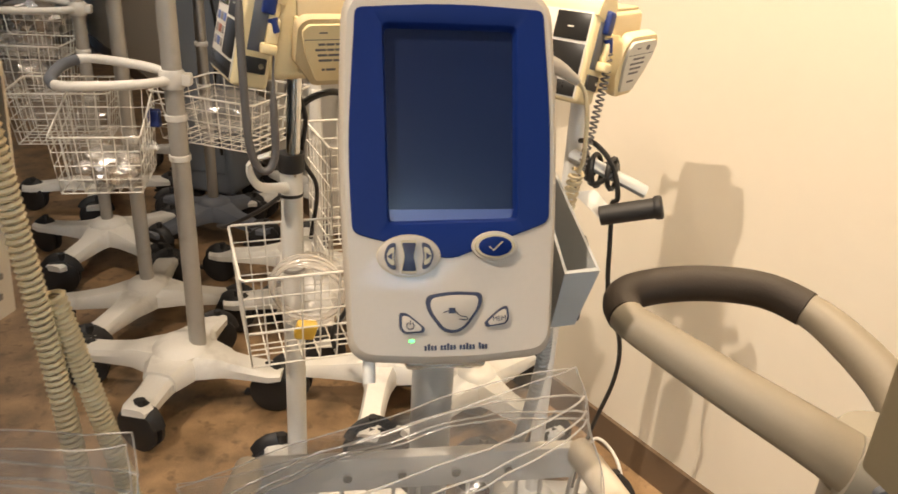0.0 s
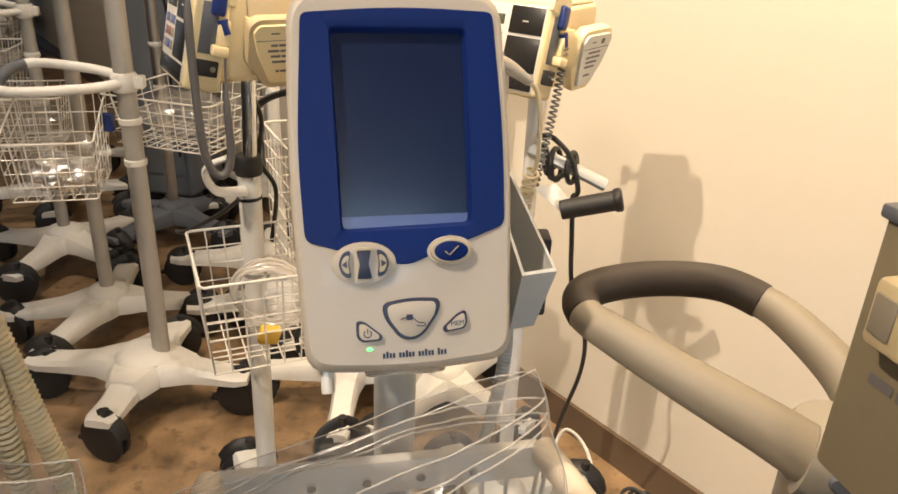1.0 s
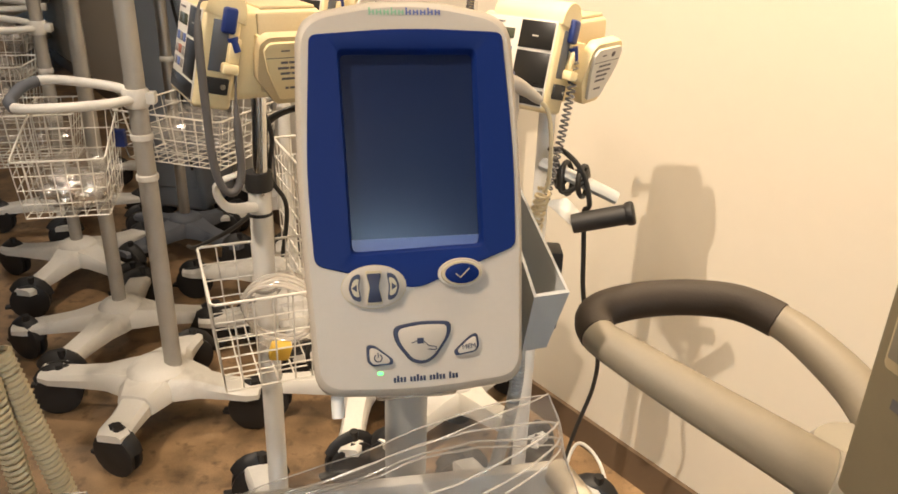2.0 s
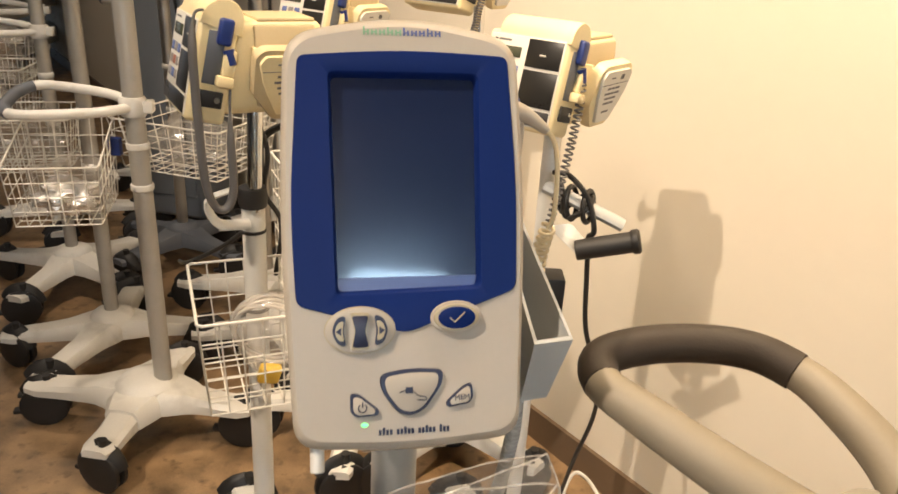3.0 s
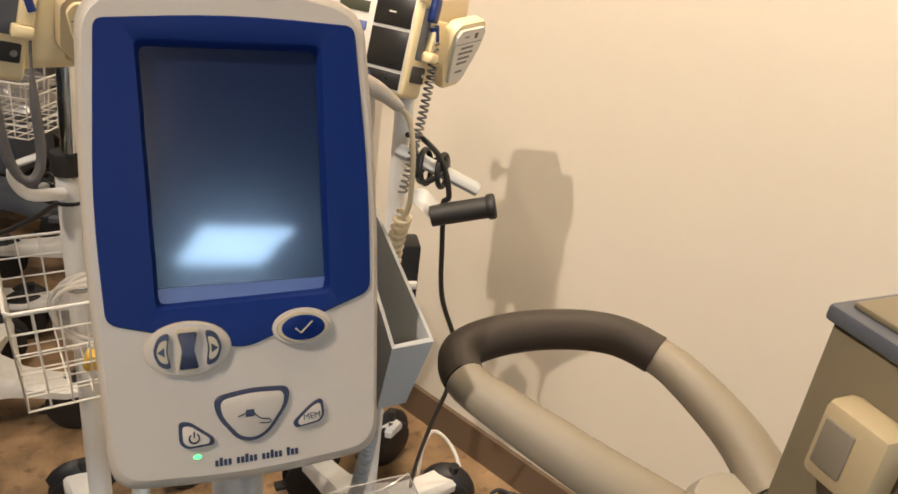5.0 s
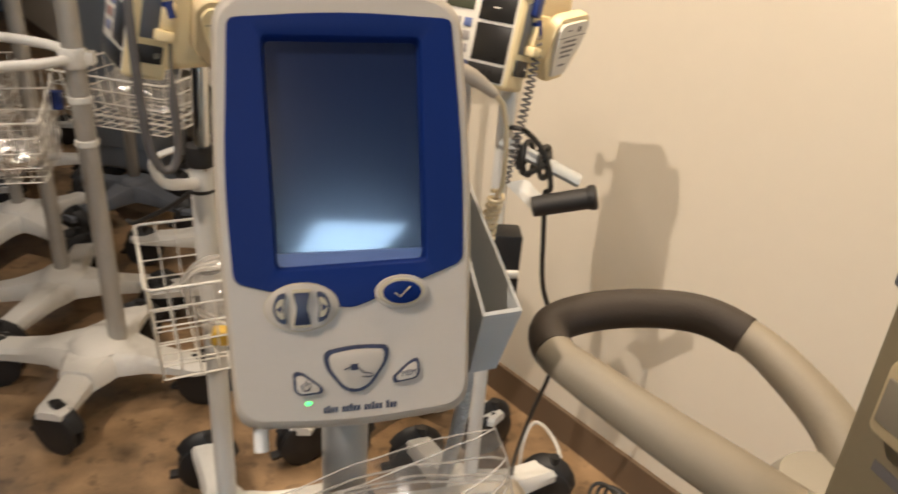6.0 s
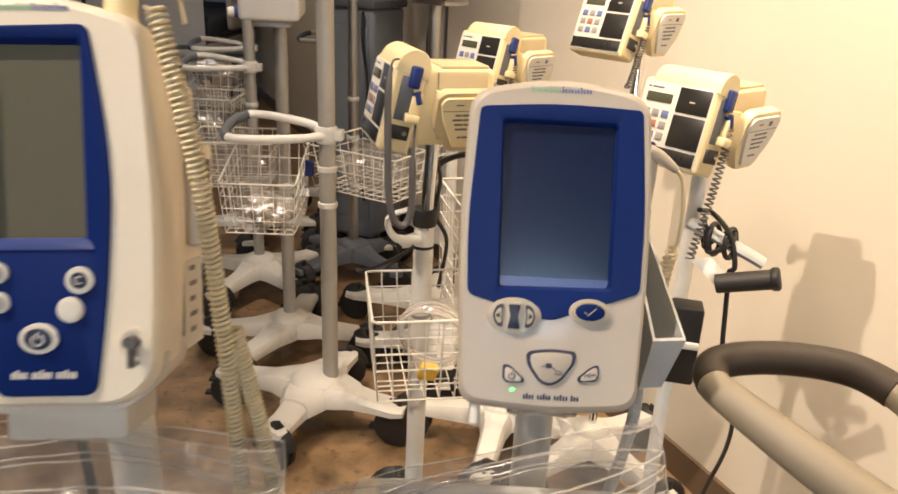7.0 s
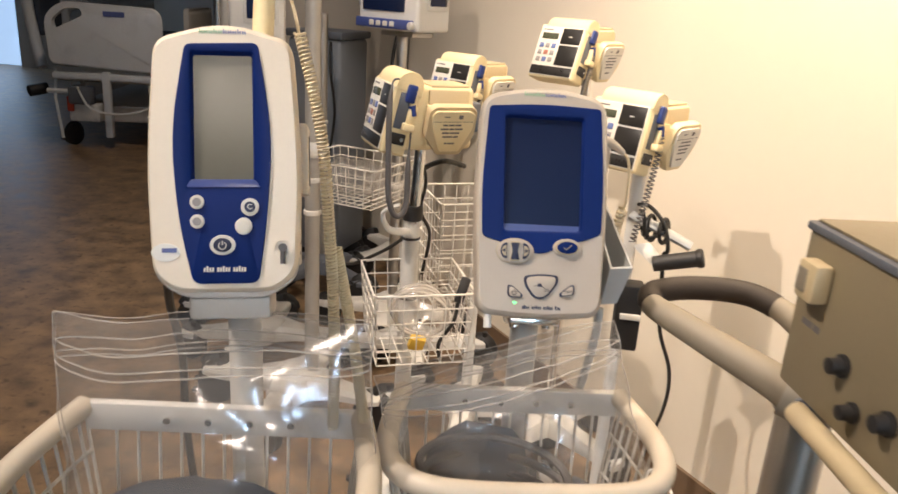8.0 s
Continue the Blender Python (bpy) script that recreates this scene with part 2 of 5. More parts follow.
def lathe(bm, profile, m=Matrix(), seg=24):
    """Turns (radius, height) pairs round the local z axis."""
    rings = [[bm.verts.new(m @ Vector((r * math.cos(a), r * math.sin(a), z))) for a in (2 * math.pi * j / seg for j in range(seg))] for r, z in profile]
    for u, v in zip(rings[:-1], rings[1:]):
        for j in range(seg):
            bm.faces.new((u[j], u[(j + 1) % seg], v[(j + 1) % seg], v[j]))
    bm.faces.new(rings[0][::-1])
    bm.faces.new(rings[-1])
    return bm


def fillet(pts, r, n=5):
    """Rounds the corners of a flat outline; r is a number or one per corner."""
    out, k = [], len(pts)
    for i in range(k):
        p, a, b = Vector(pts[i]), Vector(pts[i - 1]), Vector(pts[(i + 1) % k])
        q = r[i] if isinstance(r, (list, tuple)) else r
        da, db = (a - p), (b - p)
        q = min(q, da.length * 0.48, db.length * 0.48)
        s, e = p + da.normalized() * q, p + db.normalized() * q
        for j in range(n + 1):
            t = j / n
            out.append((1 - t) ** 2 * s + 2 * t * (1 - t) * p + t * t * e)
    return out


def ellipse(cx, cy, rx, ry, n=28):
    return [Vector((cx + rx * math.cos(2 * math.pi * i / n), cy + ry * math.sin(2 * math.pi * i / n))) for i in range(n)]


def loft(bm, outline, levels, m=Matrix(), cap0=True, cap1=True):
    """Stacks a flat outline; levels are (z, scale) or (z, scale_x, scale_y, dy)."""
    k = len(outline)
    c = sum((Vector(p) for p in outline), Vector((0, 0))) / k
    rings = []
    for lv in levels:
        z, sx = lv[0], lv[1]
        sy = lv[2] if len(lv) > 2 else sx
        dy = lv[3] if len(lv) > 3 else 0
        rings.append([bm.verts.new(m @ Vector((c.x + (p[0] - c.x) * sx, c.y + (p[1] - c.y) * sy + dy, z))) for p in outline])
    for u, v in zip(rings[:-1], rings[1:]):
        for j in range(k):
            bm.faces.new((u[j], u[(j + 1) % k], v[(j + 1) % k], v[j]))
    if cap0:
        bm.faces.new(rings[0][::-1])
    if cap1:
        bm.faces.new(rings[-1])
    return rings


def at_angle(outline, c, a):
    d = Vector((math.cos(a), math.sin(a)))
    best = None
    k = len(outline)
    for i in range(k):
        p, q = Vector(outline[i]) - c, Vector(outline[(i + 1) % k]) - c
        e = q - p
        den = d.x * e.y - d.y * e.x
        if abs(den) < 1e-12:
            continue
        t = (p.x * e.y - p.y * e.x) / den
        s = (p.x * d.y - p.y * d.x) / den
        if t > 0 and -1e-6 <= s <= 1 + 1e-6 and (best is None or t > best):
            best = t
    return c + d * best


def framed(bm, outer, inner, levels, n=120):
    """A plate with an opening: levels are (which, z, scale) from the outer rim over the face into the opening."""
    c = sum((Vector(p) for p in inner), Vector((0, 0))) / len(inner)
    angles = sorted({round(math.atan2(p[1] - c.y, p[0] - c.x), 5) for p in [*outer, *inner]} | {round(-math.pi + 2 * math.pi * i / n, 5) for i in range(n)})
    rings = []
    for which, z, s in levels:
        src = outer if which == "outer" else inner
        ring = []
        for a in angles:
            p = at_angle(src, c, a)
            ring.append(bm.verts.new((c.x + (p.x - c.x) * s, c.y + (p.y - c.y) * s, z)))
        rings.append(ring)
    k = len(angles)
    for u, v in zip(rings[:-1], rings[1:]):
        for j in range(k):
            bm.faces.new((u[j], u[(j + 1) % k], v[(j + 1) % k], v[j]))
    return bm


def plate(outline, z0, z1, edge=0.94, m=Matrix()):
    bm = bmesh.new()
    loft(bm, outline, [(z0, 1.0), (z1 - (z1 - z0) * 0.35, 1.0), (z1, edge)], m)
    return bm


def letters(text, size, m, material, parent, name="lettering"):
    cu = bpy.data.curves.new(name, "FONT")
    cu.body, cu.size, cu.extrude, cu.align_x, cu.align_y = text, size, 0.0002, "CENTER", "CENTER"
    tmp = bpy.data.objects.new(name, cu)
    scene.collection.objects.link(tmp)
    me = bpy.data.meshes.new_from_object(tmp.evaluated_get(bpy.context.evaluated_depsgraph_get()))
    bpy.data.objects.remove(tmp)
    me.materials.clear()
    me.materials.append(material)
    ob = new(name, me)
    ob.parent, ob.matrix_local = parent, m
    return ob


def bars(bm, x0, y, widths, h, gap, z, m=Matrix()):
    """A line of print as plain bars."""
    x = x0
    for w in widths:
        box(bm, (x, y - h / 2, z), (x + w, y + h / 2, z + 0.0004), 0, m)
        x += w + gap
    return bm


def print_line(bm, x0, y, words, pitch, h, z, m=Matrix()):
    """A line of small print drawn as one plain bar a letter."""
    x = x0
    for n in words:
        for i in range(n):
            tall = 1.0 if (i * 5 + n) % 3 == 0 else 0.74
            box(bm, (x, y - h / 2, z), (x + pitch * 0.72, y - h / 2 + h * tall, z + 0.0004), 0, m)
            x += pitch
        x += pitch * 0.9
    return bm


def coil(pts, turns, radius, per=10):
    """Points of a helix round a smooth path."""
    path = smoothed(pts, 12)
    lengths = [0.0]
    for a, b in zip(path[:-1], path[1:]):
        lengths.append(lengths[-1] + (b - a).length)
    out, n = [], turns * per
    up = None
    for i in range(n + 1):
        s = lengths[-1] * i / n
        j = max(k for k in range(len(path)) if lengths[k] <= s + 1e-9)
        j = min(j, len(path) - 2)
        f = (s - lengths[j]) / max(lengths[j + 1] - lengths[j], 1e-9)
        p = path[j].lerp(path[j + 1], f)
        t = (path[j + 1] - path[j]).normalized()
        if up is None:
            up = t.orthogonal().normalized()
        up = (up - t * up.dot(t)).normalized()
        a = 2 * math.pi * i / per
        out.append(p + radius * (math.cos(a) * up + math.sin(a) * t.cross(up)))
    return out


# ---- room ----
def slab(name, lo, hi, material, label, category, m=Matrix()):
    ob = part(name, box(bmesh.new(), lo, hi), material, smooth=False)
    ob.matrix_world = m
    return tagged(ob, label, category, kind="structure")


H = 3.0
slab("floor", (-9, -5.7, -0.1), (6, 10.5, 0), FLOOR, "mottled brown vinyl floor, worn and slightly glossy", "floor")
slab("ceiling", (-9, -5.7, H), (6, 10.5, H + 0.1), CEILING, "plain white painted ceiling", "ceiling")
# the long wall stands at an angle to the camera's way
LONG = pose(0.66, 1.57, 0, 0, 0, 126.87)
slab("wall_long", (-8.9, -0.12, 0), (10.6, 0, H), WALL, "smooth cream painted wall under warm lamps", "wall", LONG)
slab("baseboard", (-8.9, 0.0, 0), (10.6, 0.012, 0.092), BASEBOARD, "dark brown vinyl baseboard along the wall", "baseboard", LONG)
slab("wall_left", (-9.12, -5.7, 0), (-9.0, 10.5, H), WALL_FAR, "grey-beige painted wall", "wall")
# far wall with a daylit doorway
slab("wall_far_a", (-9.0, 9.9, 0), (-8.6, 10.02, H), WALL_FAR, "grey-beige painted far wall", "wall")
slab("wall_far_b", (-7.72, 9.9, 0), (-5.2, 10.02, H), WALL_FAR, "grey-beige painted far wall", "wall")
slab("wall_far_c", (-8.6, 9.9, 2.3), (-7.72, 10.02, H), WALL_FAR, "wall above the doorway", "wall")
slab("backdrop", (-8.7, 10.05, 0), (-7.62, 10.1, 2.4), DOOR_GLOW, "pale blue daylight beyond the doorway", "daylight")
slab("wall_rear", (-9.0, -5.72, 0), (6.0, -5.6, H), WALL_FAR, "grey-beige painted wall", "wall")
panel = thing("ceiling_panel", pose(1.80, -4.92, H), "large cool-white ceiling light panel in a white frame", "lamp")
part("panel_frame", framed(bmesh.new(), [(-0.42, -0.54), (0.42, -0.54), (0.42, 0.54), (-0.42, 0.54)], [(-0.38, -0.50), (0.38, -0.50), (0.38, 0.50), (-0.38, 0.50)], [("outer", 0, 1), ("outer", -0.02, 1), ("inner", -0.02, 1), ("inner", 0, 1)], 8), WHITE, panel)
part("diffuser", box(bmesh.new(), (-0.378, -0.498, -0.012), (0.378, 0.498, -0.008)), PANEL_GLOW, panel)
for x, y in ((KEY[0], KEY[1]), (FRONT[0], FRONT[1]), (-0.95, 1.9), (0.30, 0.95), (-2.6, 4.2)):
    dl = thing("downlight", pose(x, y, H), "small round recessed ceiling downlight", "lamp", "downlights")
    part("ring", lathe(bmesh.new(), [(0.05, 0), (0.07, 0), (0.072, -0.006), (0.05, -0.008)]), WHITE, dl)
    part("lens", lathe(bmesh.new(), [(0.049, -0.001), (0.049, -0.004)]), LAMP_GLOW, dl)


# ---- monitors ----
def strip_logo(parent, x, y, w, h, z, first, second):
    """A two-coloured maker's mark as plain letter-sized strokes."""
    for x0, mt in ((x, first), (x + w * 0.5, second)):
        bm = bmesh.new()
        for i in range(5):
            u, p = x0 + i * w * 0.1, w * 0.1
            tall = 1.0 if i in (0, 3) else 0.68
            box(bm, (u, y - h / 2, z), (u + p * 0.22, y - h / 2 + h * tall, z + 0.0004))
            box(bm, (u + p * 0.52, y - h / 2, z), (u + p * 0.74, y - h / 2 + h * 0.68, z + 0.0004))
            box(bm, (u + p * 0.22, y - h / 2 + h * 0.28, z), (u + p * 0.52, y - h / 2 + h * 0.44, z + 0.0004))
        part("logo_mark", bm, mt, parent, smooth=False)


def keypad_button(parent, name, outline, z, rim=NAVY, face=PALE, s=0.82):
    b = part(name, plate(outline, z, z + 0.0022, 0.96), rim, parent)
    c = sum((Vector(p) for p in outline), Vector((0, 0))) / len(outline)
    inner = [c + (Vector(p) - c) * s for p in outline]
    part("key_face", plate(inner, z + 0.0022, z + 0.0030, 0.95), face, b)
    return b


def big_monitor():
    """The taller monitor with the wide blue screen surround, and its side bin and probe."""
    m = pose(0.0957, 0.5820, 1.0962, 67.6, 0, 11.2)
    t = thing("vital_signs_monitor", m, "cream plastic vital signs monitor with wide blue screen surround, dark screen", "medical monitor")
    body = fillet([(-0.074, 0.157), (0, 0.1715), (0.074, 0.157), (0.0785, 0.045), (0.0720, -0.100), (0, -0.1055), (-0.0720, -0.100), (-0.0785, 0.045)], [0.02, 0.06, 0.02, 0.07, 0.016, 0.06, 0.016, 0.07], 6)
    hole = fillet([(-0.0475, 0.1335), (0.0475, 0.1335), (0.047, -0.0035), (-0.045, -0.0055)], 0.004, 3)
    bm = bmesh.new()
    loft(bm, body, [(-0.105, 0.70), (-0.10, 0.76), (-0.060, 0.86), (-0.050, 0.93), (-0.046, 0.985), (-0.012, 1.0), (-0.005, 0.995), (-0.0015, 0.975), (0, 0.95)], cap1=False)
    c = sum((Vector(p) for p in body), Vector((0, 0))) / len(body)
    small = [c + (Vector(p) - c) * 0.951 for p in body]
    framed(bm, small, hole, [("outer", 0, 1), ("inner", 0, 1.02), ("inner", -0.010, 1.02)])
    case = part("case", bm, LXI_CASE, t)
    bm = bmesh.new()
    loft(bm, body, [(-0.0475, 0.992), (-0.0455, 0.992)], cap0=False, cap1=False)
    part("seam", bm, CREAM_DARK, case)
    blue = fillet([(-0.0655, 0.1425), (0, 0.1475), (0.0665, 0.1445), (0.0715, 0.06), (0.0700, -0.004), (0.0020, -0.0285), (-0.006, -0.0285), (-0.0690, -0.0105), (-0.0715, 0.05)], [0.005, 0.05, 0.005, 0.05, 0.006, 0.004, 0.004, 0.006, 0.05], 4)
    bm = framed(bmesh.new(), blue, hole, [("outer", -0.001, 1), ("outer", 0.0008, 0.999), ("outer", 0.0014, 0.992), ("inner", 0.0014, 1.0), ("inner", 0.0006, 0.985), ("inner", -0.0060, 0.955)])
    part("screen_surround", bm, BLUE, t, "glossy blue plastic surround")
    bm = box(bmesh.new(), (-0.0455, -0.004, -0.0085), (0.0455, 0.132, -0.0058))
    part("screen", bm, SCREEN, t, "dark switched-off glossy screen")
    lip = [(-0.0425, -0.0030), (0.0435, -0.0020), (0.0455, 0.0055), (-0.0445, 0.0055)]
    part("screen_lip", plate(lip, -0.0058, -0.0045, 0.99), BLUE_LIP, t)
    # arrow keys on a cream island
    isl = part("key_island", plate(ellipse(-0.0305, -0.0265, 0.0215, 0.0142), 0.0012, 0.0024, 0.97), LXI_CASE, t)
    part("key_outline", plate(ellipse(-0.0305, -0.0265, 0.0222, 0.0149), 0.0010, 0.0018, 0.995), GOLD, t)
    mid = fillet([(-0.0365, -0.0155), (-0.0245, -0.0155), (-0.0270, -0.0265), (-0.0245, -0.0385), (-0.0365, -0.0385), (-0.0340, -0.0265)], 0.0018, 3)
    keypad_button(isl, "menu_key", mid, 0.0024, GOLD, NAVY, 0.84)
    for s in (-1, 1):
        half = fillet([(-0.0305 + s * 0.0085, -0.0165), (-0.0305 + s * 0.0145, -0.0185), (-0.0305 + s * 0.0175, -0.0265), (-0.0305 + s * 0.0145, -0.0345), (-0.0305 + s * 0.0085, -0.0365), (-0.0305 + s * 0.0102, -0.0265)], 0.003, 3)
        k = keypad_button(isl, "arrow_key", half if s > 0 else half[::-1], 0.0024, NAVY, GOLD, 0.66)
        x0 = -0.0305 + s * 0.0130
        tri_pts = [(x0 - s * 0.0014, -0.0240), (x0 + s * 0.0022, -0.0265), (x0 - s * 0.0014, -0.0290)]
        part("arrow_print", plate(tri_pts[::-1] if s > 0 else tri_pts, 0.0054, 0.0057, 0.99), NAVY, k)
    isl = part("key_island", plate(ellipse(0.0300, -0.0205, 0.0165, 0.0105), 0.0012, 0.0024, 0.97), LXI_CASE, t)
    k = keypad_button(isl, "check_key", ellipse(0.0300, -0.0205, 0.0145, 0.0085), 0.0024, GOLD, BLUE, 0.82)
    bm = bmesh.new()
    tube(bm, [(0.0255, -0.0205, 0.0056), (0.0285, -0.0232, 0.0056), (0.0350, -0.0172, 0.0056)], 0.0005, 5)
    part("check_mark", bm, GOLD, isl)
    tri = fillet([(-0.0195, -0.0545), (0.0, -0.0515), (0.0215, -0.0530), (0.0205, -0.0625), (0.0095, -0.0775), (0.0015, -0.0815), (-0.0075, -0.0795), (-0.0180, -0.0655)], [0.006, 0.02, 0.006, 0.008, 0.008, 0.007, 0.008, 0.008], 5)
    k = keypad_button(t, "start_key", tri, 0.0, NAVY, LXI_CASE, 0.84)
    bm = bmesh.new()
    tube(bm, smoothed([(-0.007, -0.066, 0.0034), (0, -0.0645, 0.0034), (0.005, -0.0685, 0.0034), (0.0095, -0.0695, 0.0034), (0.0095, -0.0715, 0.0034), (0.004, -0.071, 0.0034)], 4), 0.00035, 5)
    box(bm, (-0.003, -0.0668, 0.003), (0.0015, -0.0630, 0.0036))
    part("cuff_symbol", bm, NAVY, k)
    pw = fillet([(-0.0375, -0.0655), (-0.0320, -0.0660), (-0.0195, -0.0765), (-0.0200, -0.0800), (-0.0340, -0.0805), (-0.0375, -0.0770)], 0.004, 4)
    k = keypad_button(t, "power_key", pw, 0.0, NAVY, LXI_CASE, 0.76)
    bm = bmesh.new()
    tube(bm, [(-0.0300 + 0.0026 * math.sin(a), -0.0745 + 0.0026 * math.cos(a), 0.0034) for a in (0.6 + 0.42 * i for i in range(13))], 0.0004, 5)
    rod(bm, (-0.0300, -0.0742, 0.0034), (-0.0300, -0.0708, 0.0034), 0.0004, 5)
    part("power_symbol", bm, NAVY, k)
    me = fillet([(0.0395, -0.0620), (0.0335, -0.0645), (0.0225, -0.0740), (0.0235, -0.0775), (0.0380, -0.0755), (0.0405, -0.0715)], 0.004, 4)
    k = keypad_button(t, "memory_key", me[::-1], 0.0, NAVY, LXI_CASE, 0.76)
    letters("MEM", 0.0048, pose(0.0328, -0.0713, 0.0031, 0, 0, 4), NAVY, k)
    part("power_light", plate(ellipse(-0.0288, -0.0858, 0.0021, 0.0011, 12), 0, 0.0008), GREEN, t, "small green power light")
    bm = print_line(bmesh.new(), -0.0200, -0.0905, (4, 5, 5, 3), 0.0023, 0.0046, 0.0)
    part("name_print", bm, NAVY, t, "line of navy print", smooth=False)
    strip_logo(t, -0.0250, 0.1585, 0.050, 0.0050, 0.0, LOGO_GREEN, LOGO_BLUE)
    # bin for probe covers on the side
    bm = bmesh.new()
    rim = [(0.0815, 0.062, -0.105), (0.0985, 0.060, -0.105), (0.1120, -0.040, -0.010), (0.0850, -0.042, -0.010)]
    low = [(0.0800, -0.040, -0.110), (0.0970, -0.040, -0.110), (0.0990, -0.082, -0.030), (0.0800, -0.084, -0.030)]
    outer_t, outer_b = [bm.verts.new(p) for p in rim], [bm.verts.new(p) for p in low]
    inset = [(x + (0.0022 if i in (0, 3) else -0.0022), y + (-0.002 if i < 2 else 0.0022), z + (0.002 if i < 2 else -0.002)) for i, (x, y, z) in enumerate(rim)]
    floor_in = [(x + (0.002 if i in (0, 3) else -0.002), y + 0.02, z + (0.006 if i < 2 else -0.006)) for i, (x, y, z) in enumerate(low)]
    inner_t, inner_b = [bm.verts.new(p) for p in inset], [bm.verts.new(p) for p in floor_in]
    for j in range(4):
        k = (j + 1) % 4
        bm.faces.new((outer_b[j], outer_b[k], outer_t[k], outer_t[j]))
        bm.faces.new((outer_t[j], outer_t[k], inner_t[k], inner_t[j]))
        bm.faces.new((inner_t[j], inner_t[k], inner_b[k], inner_b[j]))
    bm.faces.new(outer_b[::-1])
    bm.faces.new(inner_b)
    part("probe_cover_bin", bm, GREY_BLUE, t, "pale blue-grey open side bin")
    part("side_bracket", box(bmesh.new(), (0.070, -0.085, -0.075), (0.0835, 0.085, -0.045), 0.003), LXI_CASE, t)
    # thermometer probe standing in a blue cup behind the bin
    bm = bmesh.new()
    tube(bm, smoothed([(0.086, 0.070, -0.070), (0.087, 0.100, -0.064), (0.087, 0.121, -0.061)], 5), [0.0066, 0.0068, 0.007, 0.0074, 0.008, 0.0084, 0.0086, 0.0086, 0.0082, 0.0072, 0.005], 14)
    tube(bm, smoothed([(0.084, 0.122, -0.062), (0.097, 0.116, -0.056), (0.110, 0.104, -0.050)], 5), [0.0070, 0.0076, 0.0078, 0.0072, 0.0066, 0.0058, 0.0052, 0.0046, 0.0042, 0.0036, 0.0024], 14)
    probe = part("probe", bm, LXI_CASE, t, "cream thermometer probe handle")
    part("probe_button", plate(ellipse(0.0870, 0.0, 0.0058, 0.0040, 16), 0.0, 0.004, 0.8, Matrix.Translation((0, 0.1265, -0.061)) @ pose(0, 0, 0, -90, 0, 0)), CLIP_BLUE, probe)
    bm = bmesh.new()
    rod(bm, (0.085, 0.050, -0.076), (0.086, 0.072, -0.070), 0.0090, 16, 0.0076)
    part("probe_cup", bm, CLIP_BLUE, t, "dark blue probe cup")
    bm = bmesh.new()
    tube(bm, smoothed([(0.110, 0.104, -0.050), (0.1150, 0.096, -0.050), (0.1165, 0.075, -0.050), (0.1150, 0.045, -0.055), (0.112, 0.035, -0.060)], 6), 0.0019, 8)
    tube(bm, coil([(0.112, 0.036, -0.060), (0.110, 0.015, -0.075), (0.109, -0.015, -0.090)], 10, 0.0050), 0.0016, 6)
    part("probe_cord", bm, HOSE_BEIGE, t, "coiled beige probe cord")
    # ribbed air hose under the bin and the swivel mount under the case
    bm = bmesh.new()
    pts = smoothed([(0.089, -0.088, -0.070), (0.088, -0.120, -0.080), (0.082, -0.170, -0.105), (0.075, -0.22, -0.14)], 26)
    tube(bm, pts, [0.0050 + 0.0009 * (i % 2) for i in range(len(pts))], 10)
    part("air_hose", bm, GREY_BLUE, t, "pale grey-blue ribbed hose")
    bm = box(bmesh.new(), (-0.030, -0.112, -0.085), (0.030, -0.100, -0.030), 0.003)
    part("swivel_plate", bm, CHROME, t)
    for x in (-0.020, 0.020):
        part("mount_screw", rod(bmesh.new(), (x, -0.116, -0.055), (x, -0.110, -0.055), 0.006, 10), CHROME, t)
    bm = bmesh.new()
    rod(bm, (-0.058, -0.116, -0.010), (-0.058, -0.100, -0.012), 0.0045, 10)
    part("port", bm, WHITE, t)


